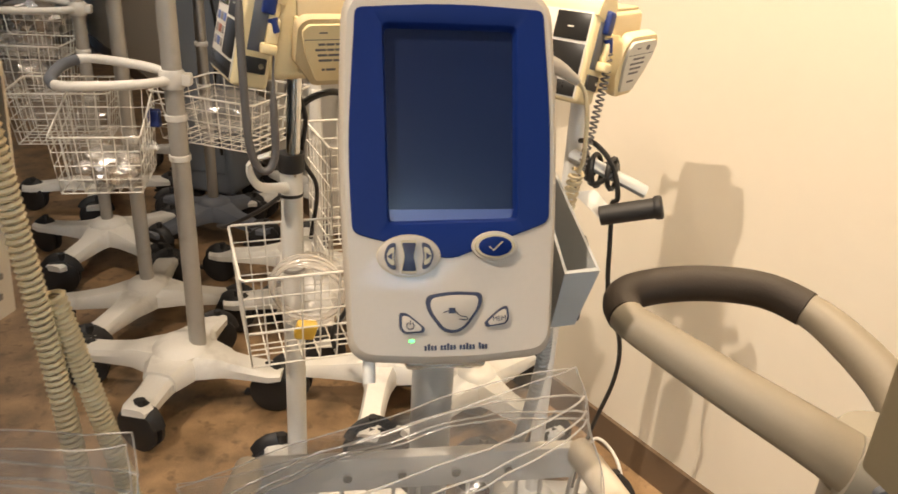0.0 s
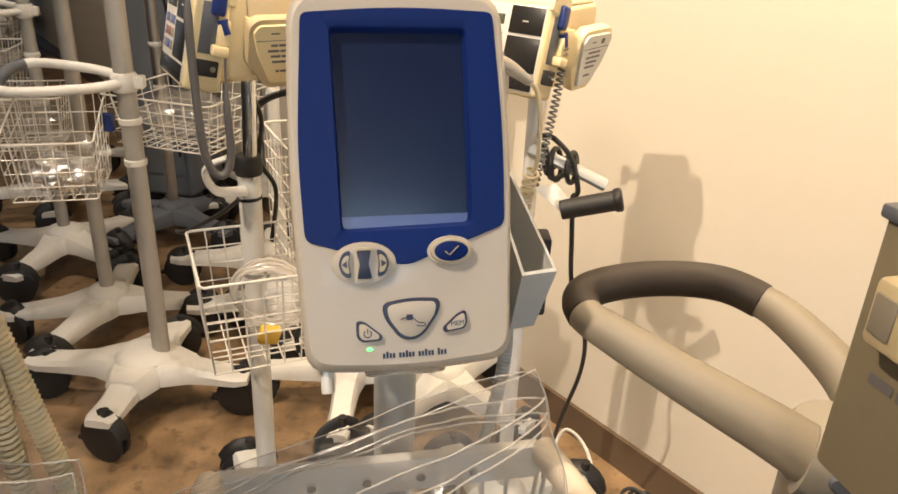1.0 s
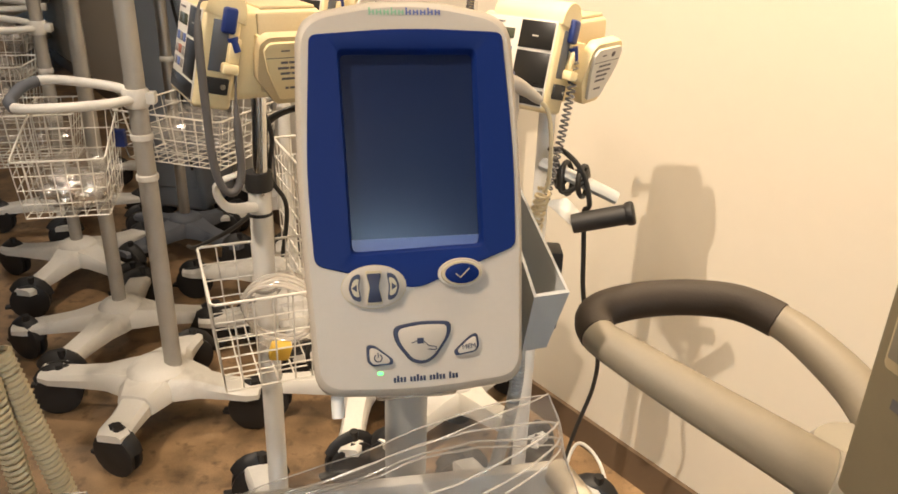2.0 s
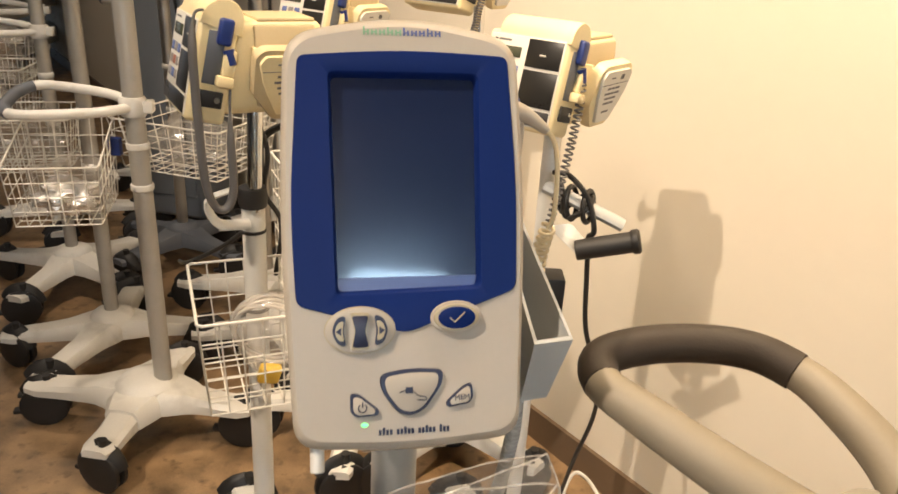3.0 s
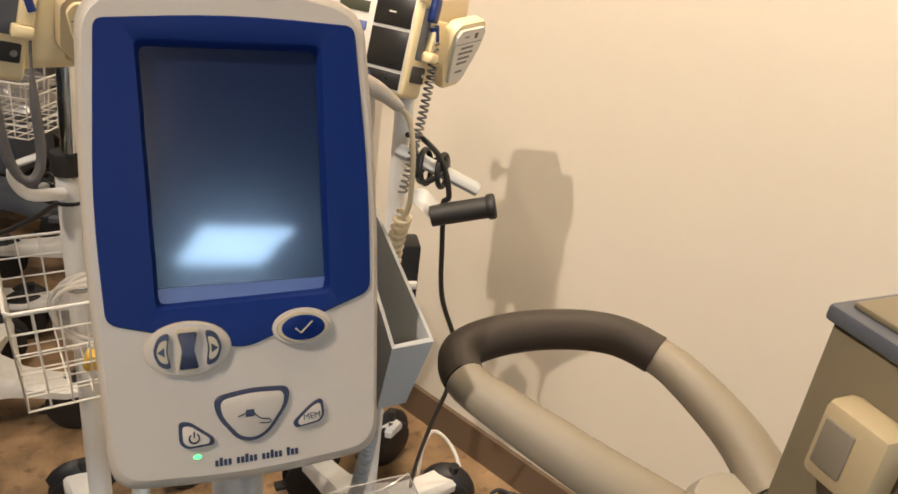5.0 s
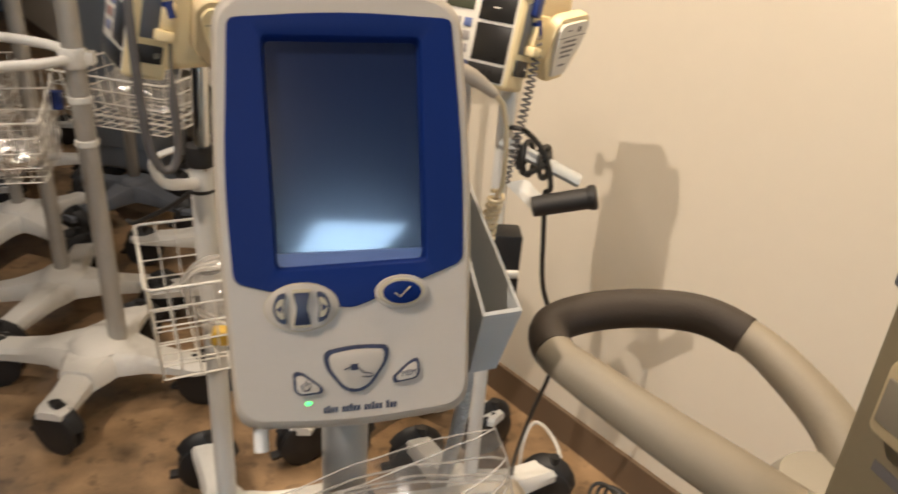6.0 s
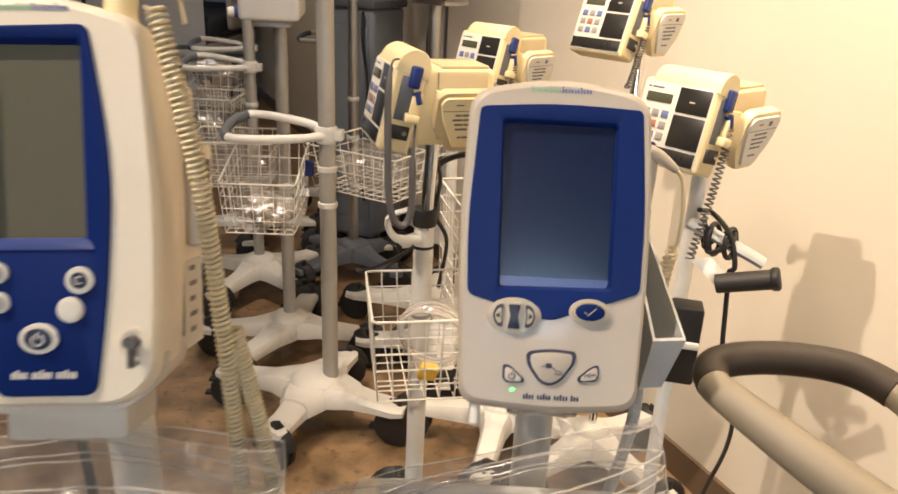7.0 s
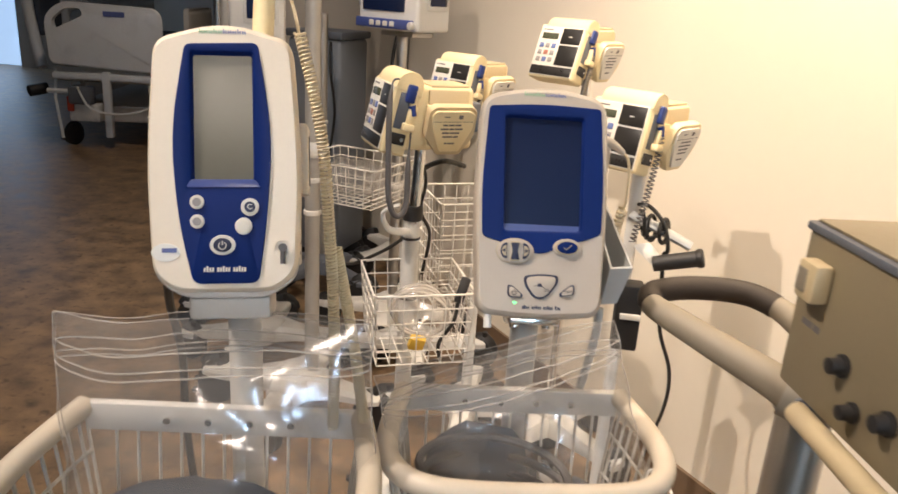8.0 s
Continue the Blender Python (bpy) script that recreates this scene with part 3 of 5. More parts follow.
def small_monitor():
    """The narrower, older monitor with the tall grey display."""
    m = pose(-0.167, 0.375, 1.166, 73, 0, 16) @ pose(-0.0255, 0, 0, 0, 0, 1.6)
    t = thing("vital_signs_monitor", m, "cream plastic vital signs monitor, narrow blue panel, tall grey display", "medical monitor")
    body = fillet([(-0.0615, 0.137), (0, 0.1545), (0.0615, 0.137), (0.0690, 0.02), (0.0645, -0.078), (0.045, -0.0945), (-0.045, -0.0945), (-0.0645, -0.078), (-0.0690, 0.02)], [0.014, 0.07, 0.014, 0.07, 0.012, 0.02, 0.02, 0.012, 0.07], 6)
    hole = fillet([(-0.0275, 0.1240), (0.0270, 0.1240), (0.0270, 0.0060), (-0.0275, 0.0060)], 0.003, 3)
    bm = bmesh.new()
    loft(bm, body, [(-0.140, 0.78), (-0.134, 0.86), (-0.066, 0.93), (-0.056, 0.95), (-0.053, 0.985), (-0.030, 1.0), (-0.010, 1.0), (-0.003, 0.985), (0, 0.955)], cap1=False)
    c = sum((Vector(p) for p in body), Vector((0, 0))) / len(body)
    small = [c + (Vector(p) - c) * 0.956 for p in body]
    framed(bm, small, hole, [("outer", 0, 1), ("inner", 0, 1.03), ("inner", -0.010, 1.03)])
    case = part("case", bm, CREAM, t)
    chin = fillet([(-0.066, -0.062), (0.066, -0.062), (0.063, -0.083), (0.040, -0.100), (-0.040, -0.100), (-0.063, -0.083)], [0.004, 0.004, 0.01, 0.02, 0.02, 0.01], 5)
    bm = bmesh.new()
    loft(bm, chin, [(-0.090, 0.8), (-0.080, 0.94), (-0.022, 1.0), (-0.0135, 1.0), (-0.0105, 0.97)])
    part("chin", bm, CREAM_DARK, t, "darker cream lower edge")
    blue = fillet([(-0.0330, 0.1310), (0.0315, 0.1330), (0.0440, 0.050), (0.0380, -0.030), (0.0300, -0.0860), (-0.0280, -0.0860), (-0.0400, -0.030), (-0.0465, 0.050)], [0.006, 0.006, 0.05, 0.04, 0.008, 0.008, 0.04, 0.05], 5)
    bm = framed(bmesh.new(), blue, hole, [("outer", -0.001, 1), ("outer", 0.0012, 0.998), ("outer", 0.0020, 0.985), ("inner", 0.0020, 1.06), ("inner", 0.0010, 1.01), ("inner", -0.0040, 0.955)])
    part("screen_surround", bm, BLUE, t, "blue plastic panel")
    part("screen", box(bmesh.new(), (-0.0265, 0.007, -0.0065), (0.0262, 0.1235, -0.0038)), LCD, t, "tall grey switched-off display")
    lip = fillet([(-0.0330, 0.0020), (0.0325, 0.0020), (0.0280, 0.0090), (-0.0285, 0.0090)], 0.002, 2)
    part("screen_lip", plate(lip, 0.0018, 0.0028, 0.97), BLUE_LIP, t)
    for x, y, r, face in ((-0.0235, -0.0115, 0.0064, KEY_GREY), (-0.0235, -0.0290, 0.0064, KEY_GREY), (0.0230, -0.0160, 0.0082, NAVY), (0.0172, -0.0335, 0.0078, PALE)):
        keypad_button(t, "round_key", ellipse(x, y, r, r, 22), 0.0018, PALE, face, 0.60 if face is not PALE else 0.8)
    letters("C", 0.0068, pose(0.0230, -0.0160, 0.0050), PALE, t)
    k = keypad_button(t, "power_key", ellipse(-0.0015, -0.0505, 0.0115, 0.0092, 26), 0.0018, PALE, NAVY, 0.70)
    bm = bmesh.new()
    tube(bm, [(-0.0015 + 0.0034 * math.sin(a), -0.0510 + 0.0034 * math.cos(a), 0.0052) for a in (0.6 + 0.42 * i for i in range(13))], 0.0005, 5)
    rod(bm, (-0.0015, -0.0505, 0.0052), (-0.0015, -0.0465, 0.0052), 0.0005, 5)
    part("power_symbol", bm, PALE, k)
    part("name_print", print_line(bmesh.new(), -0.0185, -0.0722, (4, 5, 5), 0.0024, 0.0052, 0.0018), PALE, t, "line of white print", smooth=False)
    strip_logo(t, -0.0200, 0.1425, 0.042, 0.0045, 0.0, LOGO_GREEN, LOGO_BLUE)
    stick = part("oval_sticker", plate(ellipse(-0.0520, -0.0570, 0.0125, 0.0082), 0, 0.0006, 0.99), PAPER, t, "oval white sticker with blue bars")
    bm = box(bmesh.new(), (-0.0550, -0.0570, 0.0006), (-0.0420, -0.0530, 0.0010))
    part("sticker_print", bm, LOGO_BLUE, stick, smooth=False)
    lock = part("port_recess", framed(bmesh.new(), ellipse(0.0520, -0.0550, 0.0095, 0.0105), ellipse(0.0520, -0.0550, 0.0075, 0.0085), [("outer", 0, 1), ("outer", 0.001, 1), ("inner", 0.001, 1), ("inner", -0.004, 0.9)], 30), CREAM, t)
    bm = bmesh.new()
    rod(bm, (0.0520, -0.0530, -0.002), (0.0520, -0.0530, 0.008), 0.0038, 14)
    rod(bm, (0.0520, -0.0530, 0.006), (0.0520, -0.0680, 0.006), 0.0022, 10)
    part("air_connector", bm, HOSE, lock, "small dark metal connector")
    # side latch slot, rating label, top post
    part("side_latch", box(bmesh.new(), (0.0600, -0.002, -0.118), (0.0720, 0.072, -0.080), 0.004), CREAM, t)
    part("side_slot", box(bmesh.new(), (0.0705, 0.008, -0.108), (0.0726, 0.060, -0.092), 0.001), BLACK, t)
    lb = part("rating_label", box(bmesh.new(), (0.0570, -0.074, -0.118), (0.0620, -0.012, -0.072)), CREAM_DARK, t)
    side = Matrix(((0, 0, 1, 0.0621), (0, 1, 0, -0.042), (-1, 0, 0, -0.095), (0, 0, 0, 1)))
    bm = bmesh.new()
    for i in range(5):
        bars(bm, -0.010, 0.024 - i * 0.011, (0.009, 0.006) if i % 2 else (0.013,), 0.0035, 0.002, 0.0, side)
    part("label_print", bm, PRINT, lb, smooth=False)
    bm = bmesh.new()
    rod(bm, (0.030, 0.140, -0.055), (0.032, 0.200, -0.062), 0.0105, 16)
    rod(bm, (0.030, 0.136, -0.055), (0.030, 0.150, -0.056), 0.0145, 16, 0.0115)
    part("probe", bm, PUMP, t, "yellowed probe handle standing on top")
    bm = bmesh.new()
    tube(bm, smoothed([(0.032, 0.198, -0.062), (0.045, 0.215, -0.066), (0.058, 0.190, -0.072), (0.066, 0.150, -0.075)], 6), 0.0018, 6)
    part("probe_lead", bm, HOSE_BEIGE, t)
    part("swivel_neck", box(bmesh.new(), (-0.038, -0.122, -0.085), (0.038, -0.098, -0.025), 0.005), CREAM_DARK, t)


big_monitor()
small_monitor()

# beige coiled cord that hangs from the small monitor
cord = thing("spiral_cable", pose(0, 0, 0), "double strand of beige ribbed coiled cord hanging beside the monitor", "cable")
for pts in ([(-0.142, 0.430, 1.305), (-0.127, 0.424, 1.255), (-0.115, 0.420, 1.20), (-0.109, 0.420, 1.13), (-0.104, 0.420, 1.06), (-0.101, 0.420, 0.98), (-0.102, 0.420, 0.90)],
            [(-0.104, 0.430, 1.10), (-0.094, 0.430, 1.05), (-0.081, 0.430, 0.98), (-0.070, 0.430, 0.90)]):
    part("strand", tube(bmesh.new(), coil(pts, int(len(pts) * 16), 0.0050, 8), 0.00145, 5), HOSE_BEIGE, cord)


# ---- stands and baskets ----
def caster(parent, x, y, turn, r=0.062):
    m = pose(x, y, 0, 0, 0, turn)
    bm = bmesh.new()
    for s in (-1, 1):
        lathe(bm, [(r * 0.35, 0.004), (r * 0.86, 0.004), (r, 0.008), (r, 0.018), (r * 0.88, 0.022), (r * 0.3, 0.022)], m @ pose(0, 0, r, 90 * s, 0, 0), 20)
    wheel = part("caster", bm, BLACK, parent, "black twin-wheel caster")
    bm = bmesh.new()
    pts = [m @ Vector((0.92 * r * math.cos(a), 0, r + 0.0 + 1.10 * r * math.sin(a))) for a in (0.15 + 0.35 * i for i in range(8))]
    tube(bm, pts, 0.021, 10, False, 0.35)
    rod(bm, m @ Vector((0.012, 0, r * 1.7)), m @ Vector((0.012, 0, r * 2.4)), 0.011, 10)
    box(bm, (-r * 1.32, -0.012, r * 0.62), (-r * 0.9, 0.012, r * 0.80), 0.003, m)
    part("hood", bm, BLACK, wheel)


def base(parent, cx, cy, angles, reach, material, hub_z=0.170, hub_r=0.080, width=0.064):
    """A low plastic star base with a caster under the end of each leg."""
    bm = bmesh.new()
    core = hub_r * 0.62
    lathe(bm, [(core * 1.05, hub_z - 0.070), (core * 1.12, hub_z - 0.045), (core * 1.05, hub_z - 0.012), (core * 0.84, hub_z + 0.002), (core * 0.50, hub_z + 0.010)], Matrix.Translation((cx, cy, 0)), 28)
    part("hub", bm, material, parent)
    for i, a in enumerate(angles):
        d = Vector((math.cos(radians(a)), math.sin(radians(a)), 0))
        n = Vector((-d.y, d.x, 0))
        bm = bmesh.new()
        rings = []
        r = reach[i] if isinstance(reach, (list, tuple)) else reach
        for s, w, top, thick in ((0.0, hub_r * 1.30, hub_z - 0.008, 0.062), (hub_r * 0.62, max(hub_r * 1.15, width * 1.1), hub_z - 0.010, 0.060), (hub_r * 1.05, width * 1.12, hub_z - 0.020, 0.052), (hub_r * 1.05 * 0.4 + r * 0.34, width * 1.0, hub_z - 0.028, 0.046), (r * 0.75, width * 0.95, hub_z - 0.038, 0.036), (r * 1.0, width * 1.0, hub_z - 0.045, 0.028), (r * 1.12, width * 0.75, hub_z - 0.048, 0.022)):
            c = Vector((cx, cy, 0)) + d * s
            ring = []
            for u, v in ((-0.5, 0), (-0.5, 0.6), (-0.36, 0.93), (0, 1.0), (0.36, 0.93), (0.5, 0.6), (0.5, 0)):
                ring.append(bm.verts.new(c + n * (u * w) + Vector((0, 0, top - thick * (1 - v)))))
            rings.append(ring)
        for u, v in zip(rings[:-1], rings[1:]):
            for j in range(7):
                bm.faces.new((u[j], u[(j + 1) % 7], v[(j + 1) % 7], v[j]))
        bm.faces.new(rings[0][::-1])
        bm.faces.new(rings[-1])
        part("leg", bm, material, parent)
        e = Vector((cx, cy, 0)) + d * r
        caster(parent, e.x, e.y, (i * 37) % 56 - 22)


def basket(parent, cx, cy, z0, z1, w, d, yaw, nx=7, ny=6, nz=4, taper=0.86, wire=0.0014, rim=0.0024, back=0.0):
    """An open white wire basket; back raises its rear edge."""
    m = pose(cx, cy, 0, 0, 0, yaw)

    def corner(u, v, f):
        s = taper + (1 - taper) * f
        z = z0 + (z1 - z0) * f + (back * (v + 0.5) * f)
        return m @ Vector((u * w * s, v * d * s, z))
    b = part("basket_rim", tube(bmesh.new(), [p for k, (u, v, u2, v2) in enumerate(((-.5, -.5, .5, -.5), (.5, -.5, .5, .5), (.5, .5, -.5, .5), (-.5, .5, -.5, -.5))) for p in (corner(u * 0.97 + u2 * 0.03, v * 0.97 + v2 * 0.03, 1), corner(u * 0.03 + u2 * 0.97, v * 0.03 + v2 * 0.97, 1))], rim, 8, True), WIRE, parent, "white coated wire basket rim")
    for name, (u, v, u2, v2, k) in (("front_mesh", (-.5, -.5, .5, -.5, nx)), ("back_mesh", (-.5, .5, .5, .5, nx)), ("side_mesh", (-.5, -.5, -.5, .5, ny)), ("side_mesh", (.5, -.5, .5, .5, ny))):
        bm = bmesh.new()
        for i in range(k + 1):
            f = i / k
            rod(bm, corner(u + (u2 - u) * f, v + (v2 - v) * f, 0), corner(u + (u2 - u) * f, v + (v2 - v) * f, 1), wire, 5)
        for j in range(nz):
            f = j / nz
            rod(bm, corner(u, v, f), corner(u2, v2, f), wire if j else wire * 1.3, 5)
        part(name, bm, WIRE, b)
    bm = bmesh.new()
    for i in range(1, nx):
        rod(bm, corner(-.5 + i / nx, -.5, 0), corner(-.5 + i / nx, .5, 0), wire, 5)
    for i in range(1, ny):
        rod(bm, corner(-.5, -.5 + i / ny, 0), corner(.5, -.5 + i / ny, 0), wire, 5)
    part("bottom_mesh", bm, WIRE, b)
    return b


def pole(parent, x, y, z0, z1, r, material, name="pole", top=None):
    bm = bmesh.new()
    x1, y1 = top or (x, y)
    tube(bm, [(x, y, z0), (x1, y1, z1 - 0.004), (x1, y1, z1)], [r, r, r * 0.8], 20)
    return part(name, bm, material, parent)


def collar(parent, x, y, z, r, h, material, name="collar"):
    bm = bmesh.new()
    lathe(bm, [(r, 0), (r * 1.08, h * 0.15), (r * 1.08, h * 0.85), (r, h)], Matrix.Translation((x, y, z)), 20)
    return part(name, bm, material, parent)


def loop_handle(parent, x, y, z, yaw, reach=0.27, w=0.25):
    """Pale loop handle with a dark outer end, clamped to a pole."""
    m = pose(x, y, z, 0, 0, yaw)
    pts = [m @ Vector(p) for p in ((0.0, 0.018, 0), (-0.07, w * 0.33, 0.014), (-reach * 0.8, w * 0.48, 0.024), (-reach * 0.97, w * 0.30, 0.018), (-reach, 0, 0.008), (-reach * 0.97, -w * 0.30, -0.002), (-reach * 0.8, -w * 0.48, -0.006), (-0.07, -w * 0.33, -0.004), (0.0, -0.018, 0))]
    pts = smoothed(pts, 7)
    k = len(pts)
    a, b = int(k * 0.30), int(k * 0.70)
    h = part("handle", tube(bmesh.new(), pts[:a + 1], 0.0115, 12), GREY_LIGHT, parent, "pale plastic loop handle")
    part("handle_arm", tube(bmesh.new(), pts[b:], 0.0115, 12), GREY_LIGHT, h)
    part("handle_grip", tube(bmesh.new(), pts[a:b + 1], 0.0128, 12), GREY_DARK, h, "dark rubber grip")
    bm = bmesh.new()
    lathe(bm, [(0.026, -0.022), (0.030, -0.016), (0.030, 0.016), (0.026, 0.022)], Matrix.Translation((x, y, z)), 20)
    box(bm, (0.015, -0.016, -0.014), (0.045, 0.016, 0.014), 0.004, m)
    part("clamp", bm, GREY_LIGHT, h)


def crumpled(name, m, size, label, category, material, seed, bumps=0.25, sub=3):
    """A soft crumpled lump: packaging or a bundle lying in a basket."""
    bm = bmesh.new()
    bmesh.ops.create_icosphere(bm, subdivisions=sub, radius=1)
    for v in bm.verts:
        d = noise.noise(v.co * 1.7 + Vector((seed, 0, 0))) * bumps * 1.6 + noise.noise(v.co * 4.3 + Vector((0, seed, 0))) * bumps
        v.co = Vector((v.co.x * size[0], v.co.y * size[1], v.co.z * size[2])) * (1 + d)
    lo = min(v.co.z for v in bm.verts)
    for v in bm.verts:
        v.co.z = max(v.co.z - lo, 0.0)
    ob = part(name, bm, material)
    for p in ob.data.polygons:
        p.use_smooth = material in (CLOTH, GREY_DARK)
    ob.matrix_world = m
    return tagged(ob, label, category)


def film_bag(m, w, h, depth, label, seed, lean=0.0, flare=0.0):
    """An open zip bag of clear film: two crinkled sheets joined at the sides, with ridged closure strips."""
    t = thing("plastic_bag", m, label, "plastic bag", "clear bags")
    nx, nz = 52, 40
    for side, name in ((-1, "front_sheet"), (1, "back_sheet")):
        bm = bmesh.new()
        grid = []
        for j in range(nz + 1):
            row = []
            for i in range(nx + 1):
                u, v = i / nx, j / nz
                bulge = math.sin(math.pi * u) ** 0.6 * (1 - v ** 3 * 0.9) * min(1.0, v * 3 + 0.35)
                q = Vector((u * 5 + seed, v * 4, side * 2.0))
                crease = 0.026 * noise.noise(q * 0.55) + 0.016 * abs(noise.noise(q * 0.9)) + 0.009 * abs(noise.noise(q * 1.7 + Vector((0, v * 2, 4)))) * (1.3 - v) + 0.0025 * noise.noise(q * 3.1)
                x = (u - 0.5) * w * (1 + flare * (v - 0.5)) + 0.006 * noise.noise(Vector((v * 6, seed, 3.0)))
                y = side * (depth * 0.5 * bulge + 0.002) + crease * (0.4 + 0.6 * (1 - v)) + lean * v * v
                z = v * h + 0.010 * noise.noise(Vector((u * 3, seed, 1.0))) * v
                row.append(bm.verts.new((x, y, z)))
            grid.append(row)
        for j in range(nz):
            for i in range(nx):
                bm.faces.new((grid[j][i], grid[j][i + 1], grid[j + 1][i + 1], grid[j + 1][i]))
        tops = [[v.co.copy() for v in grid[k]] for k in (nz - 7, nz - 6, nz - 4)]
        edge = [row[0].co.copy() for row in grid] + [v.co.copy() for v in grid[nz][1:]] + [row[nx].co.copy() for row in grid[nz - 1::-1]]
        sheet = part(name, bm, FILM, t)
        bm = bmesh.new()
        for line in tops:
            tube(bm, [p + Vector((0, side * 0.001, 0)) for p in line], 0.0008, 6)
        part("zip_strip", bm, FILM_EDGE, sheet, "ridged closure strip")
        bm = bmesh.new()
        tube(bm, edge, 0.0005, 5)
        part("film_seam", bm, FILM_EDGE, sheet)
    return t


def rim_basket(parent, cx, cy, z, w, d, yaw, depth=0.17):
    """A deep wire basket with a thick rounded tan rim and a flat rear bar."""
    m = pose(cx, cy, 0, 0, 0, yaw)
    loop = [(-w * 0.46, d / 2, z), (-w * 0.49, d * 0.28, z), (-w * 0.515, 0, z), (-w * 0.50, -d * 0.25, z), (-w * 0.41, -d * 0.43, z), (-w * 0.22, -d / 2, z), (w * 0.22, -d / 2, z), (w * 0.41, -d * 0.43, z), (w * 0.50, -d * 0.25, z), (w * 0.515, 0, z), (w * 0.49, d * 0.28, z), (w * 0.46, d / 2, z)]
    pts = [m @ Vector(p) for p in smoothed(loop, 6)]
    rim = part("basket_rim", tube(bmesh.new(), pts, 0.0125, 12), RIM, parent, "thick rounded cream basket rim")
    bm = box(bmesh.new(), (-w * 0.45, d / 2 - 0.006, z - 0.026), (w * 0.45, d / 2 + 0.006, z + 0.008), 0.003, m)
    bar = part("rear_bar", bm, GREY_LIGHT, rim)
    for x in (-0.06, -0.015, 0.03, 0.075):
        part("bar_screw", rod(bmesh.new(), m @ Vector((x, d / 2 - 0.010, z - 0.009)), m @ Vector((x, d / 2 - 0.005, z - 0.009)), 0.004, 10), CHROME, bar)
    bm = bmesh.new()
    ring = smoothed(loop, 6)
    for i in range(0, len(ring), 2):
        p = ring[i]
        q = Vector((p.x * 0.86, p.y * 0.86, z - depth))
        rod(bm, m @ Vector(p), m @ q, 0.0019, 6)
    for f in (0.3, 0.62, 1.0):
        tube(bm, [m @ Vector((p.x * (1 - 0.14 * f), p.y * (1 - 0.14 * f), z - depth * f)) for p in ring], 0.0021, 6)
    for i in range(-5, 6):
        x = i * w / 12 * 0.86
        rod(bm, m @ Vector((x, -d * 0.40, z - depth)), m @ Vector((x, d * 0.43, z - depth)), 0.0019, 6)
        rod(bm, m @ Vector((x, d * 0.43, z - depth)), m @ Vector((x, d * 0.5, z - 0.02)), 0.0019, 6)
    part("wire_mesh", bm, WIRE, rim)
    return rim


# stand under the big monitor
st = thing("monitor_stand", pose(0, 0, 0), "blue-grey pole stand with cream-rimmed wire basket on casters", "stand", "monitor stands")
pole(st, 0.086, 0.655, 0.16, 0.985, 0.0185, GREY_BLUE)
base(st, 0.086, 0.655, (20, 92, 164, 236, 308), 0.24, GREY_LIGHT)
rim_basket(st, 0.100, 0.498, 0.870, 0.300, 0.205, 11)
# stand under the small monitor
st = thing("monitor_stand", pose(0, 0, 0), "pale pole stand with cream-rimmed wire basket on casters", "stand", "monitor stands")
pole(st, -0.213, 0.455, 0.16, 1.06, 0.0180, GREY_LIGHT)
base(st, -0.213, 0.455, (30, 100, 250, 320), 0.22, GREY_LIGHT)
rim_basket(st, -0.208, 0.310, 0.895, 0.330, 0.240, 10)

film_bag(pose(0.128, 0.472, 0.755, -3, -16, 12), 0.275, 0.232, 0.14, "open clear zip bag with coiled tubing standing in the basket", 3.1, 0.03)
film_bag(pose(-0.190, 0.335, 0.770, -4, -3, 9), 0.310, 0.270, 0.15, "open clear zip bag with a cuff standing in the basket", 8.7, 0.02)
hose = thing("coiled_tubing", pose(0.075, 0.49, 0.705), "coiled dark grey tubing lying in the clear bag", "tubing")
bm = bmesh.new()
tube(bm, [(0.088 * math.cos(a) * (1 + 0.06 * math.sin(a * 0.7)), 0.050 * math.sin(a), 0.008 + a * 0.0036 + 0.03 * (0.5 + 0.5 * math.sin(a))) for a in (0.2 * i for i in range(150))], 0.0054, 8)
part("coil", bm, HOSE, hose)
crumpled("pressure_cuff", pose(-0.225, 0.325, 0.728, 0, 0, 20), (0.100, 0.060, 0.070), "folded dark pressure cuff inside the clear bag", "cuff", CLOTH, 2.0, 0.12)
crumpled("pressure_cuff", pose(0.045, 0.545, 0.703, 0, 0, 8), (0.070, 0.022, 0.075), "folded black pressure cuff standing at the rear of the basket", "cuff", CLOTH, 6.0, 0.10)
crumpled("pressure_cuff", pose(0.165, 0.505, 0.703, 0, 0, 60), (0.040, 0.032, 0.055), "rolled grey pressure cuff inside the clear bag", "cuff", GREY_DARK, 5.0, 0.12)


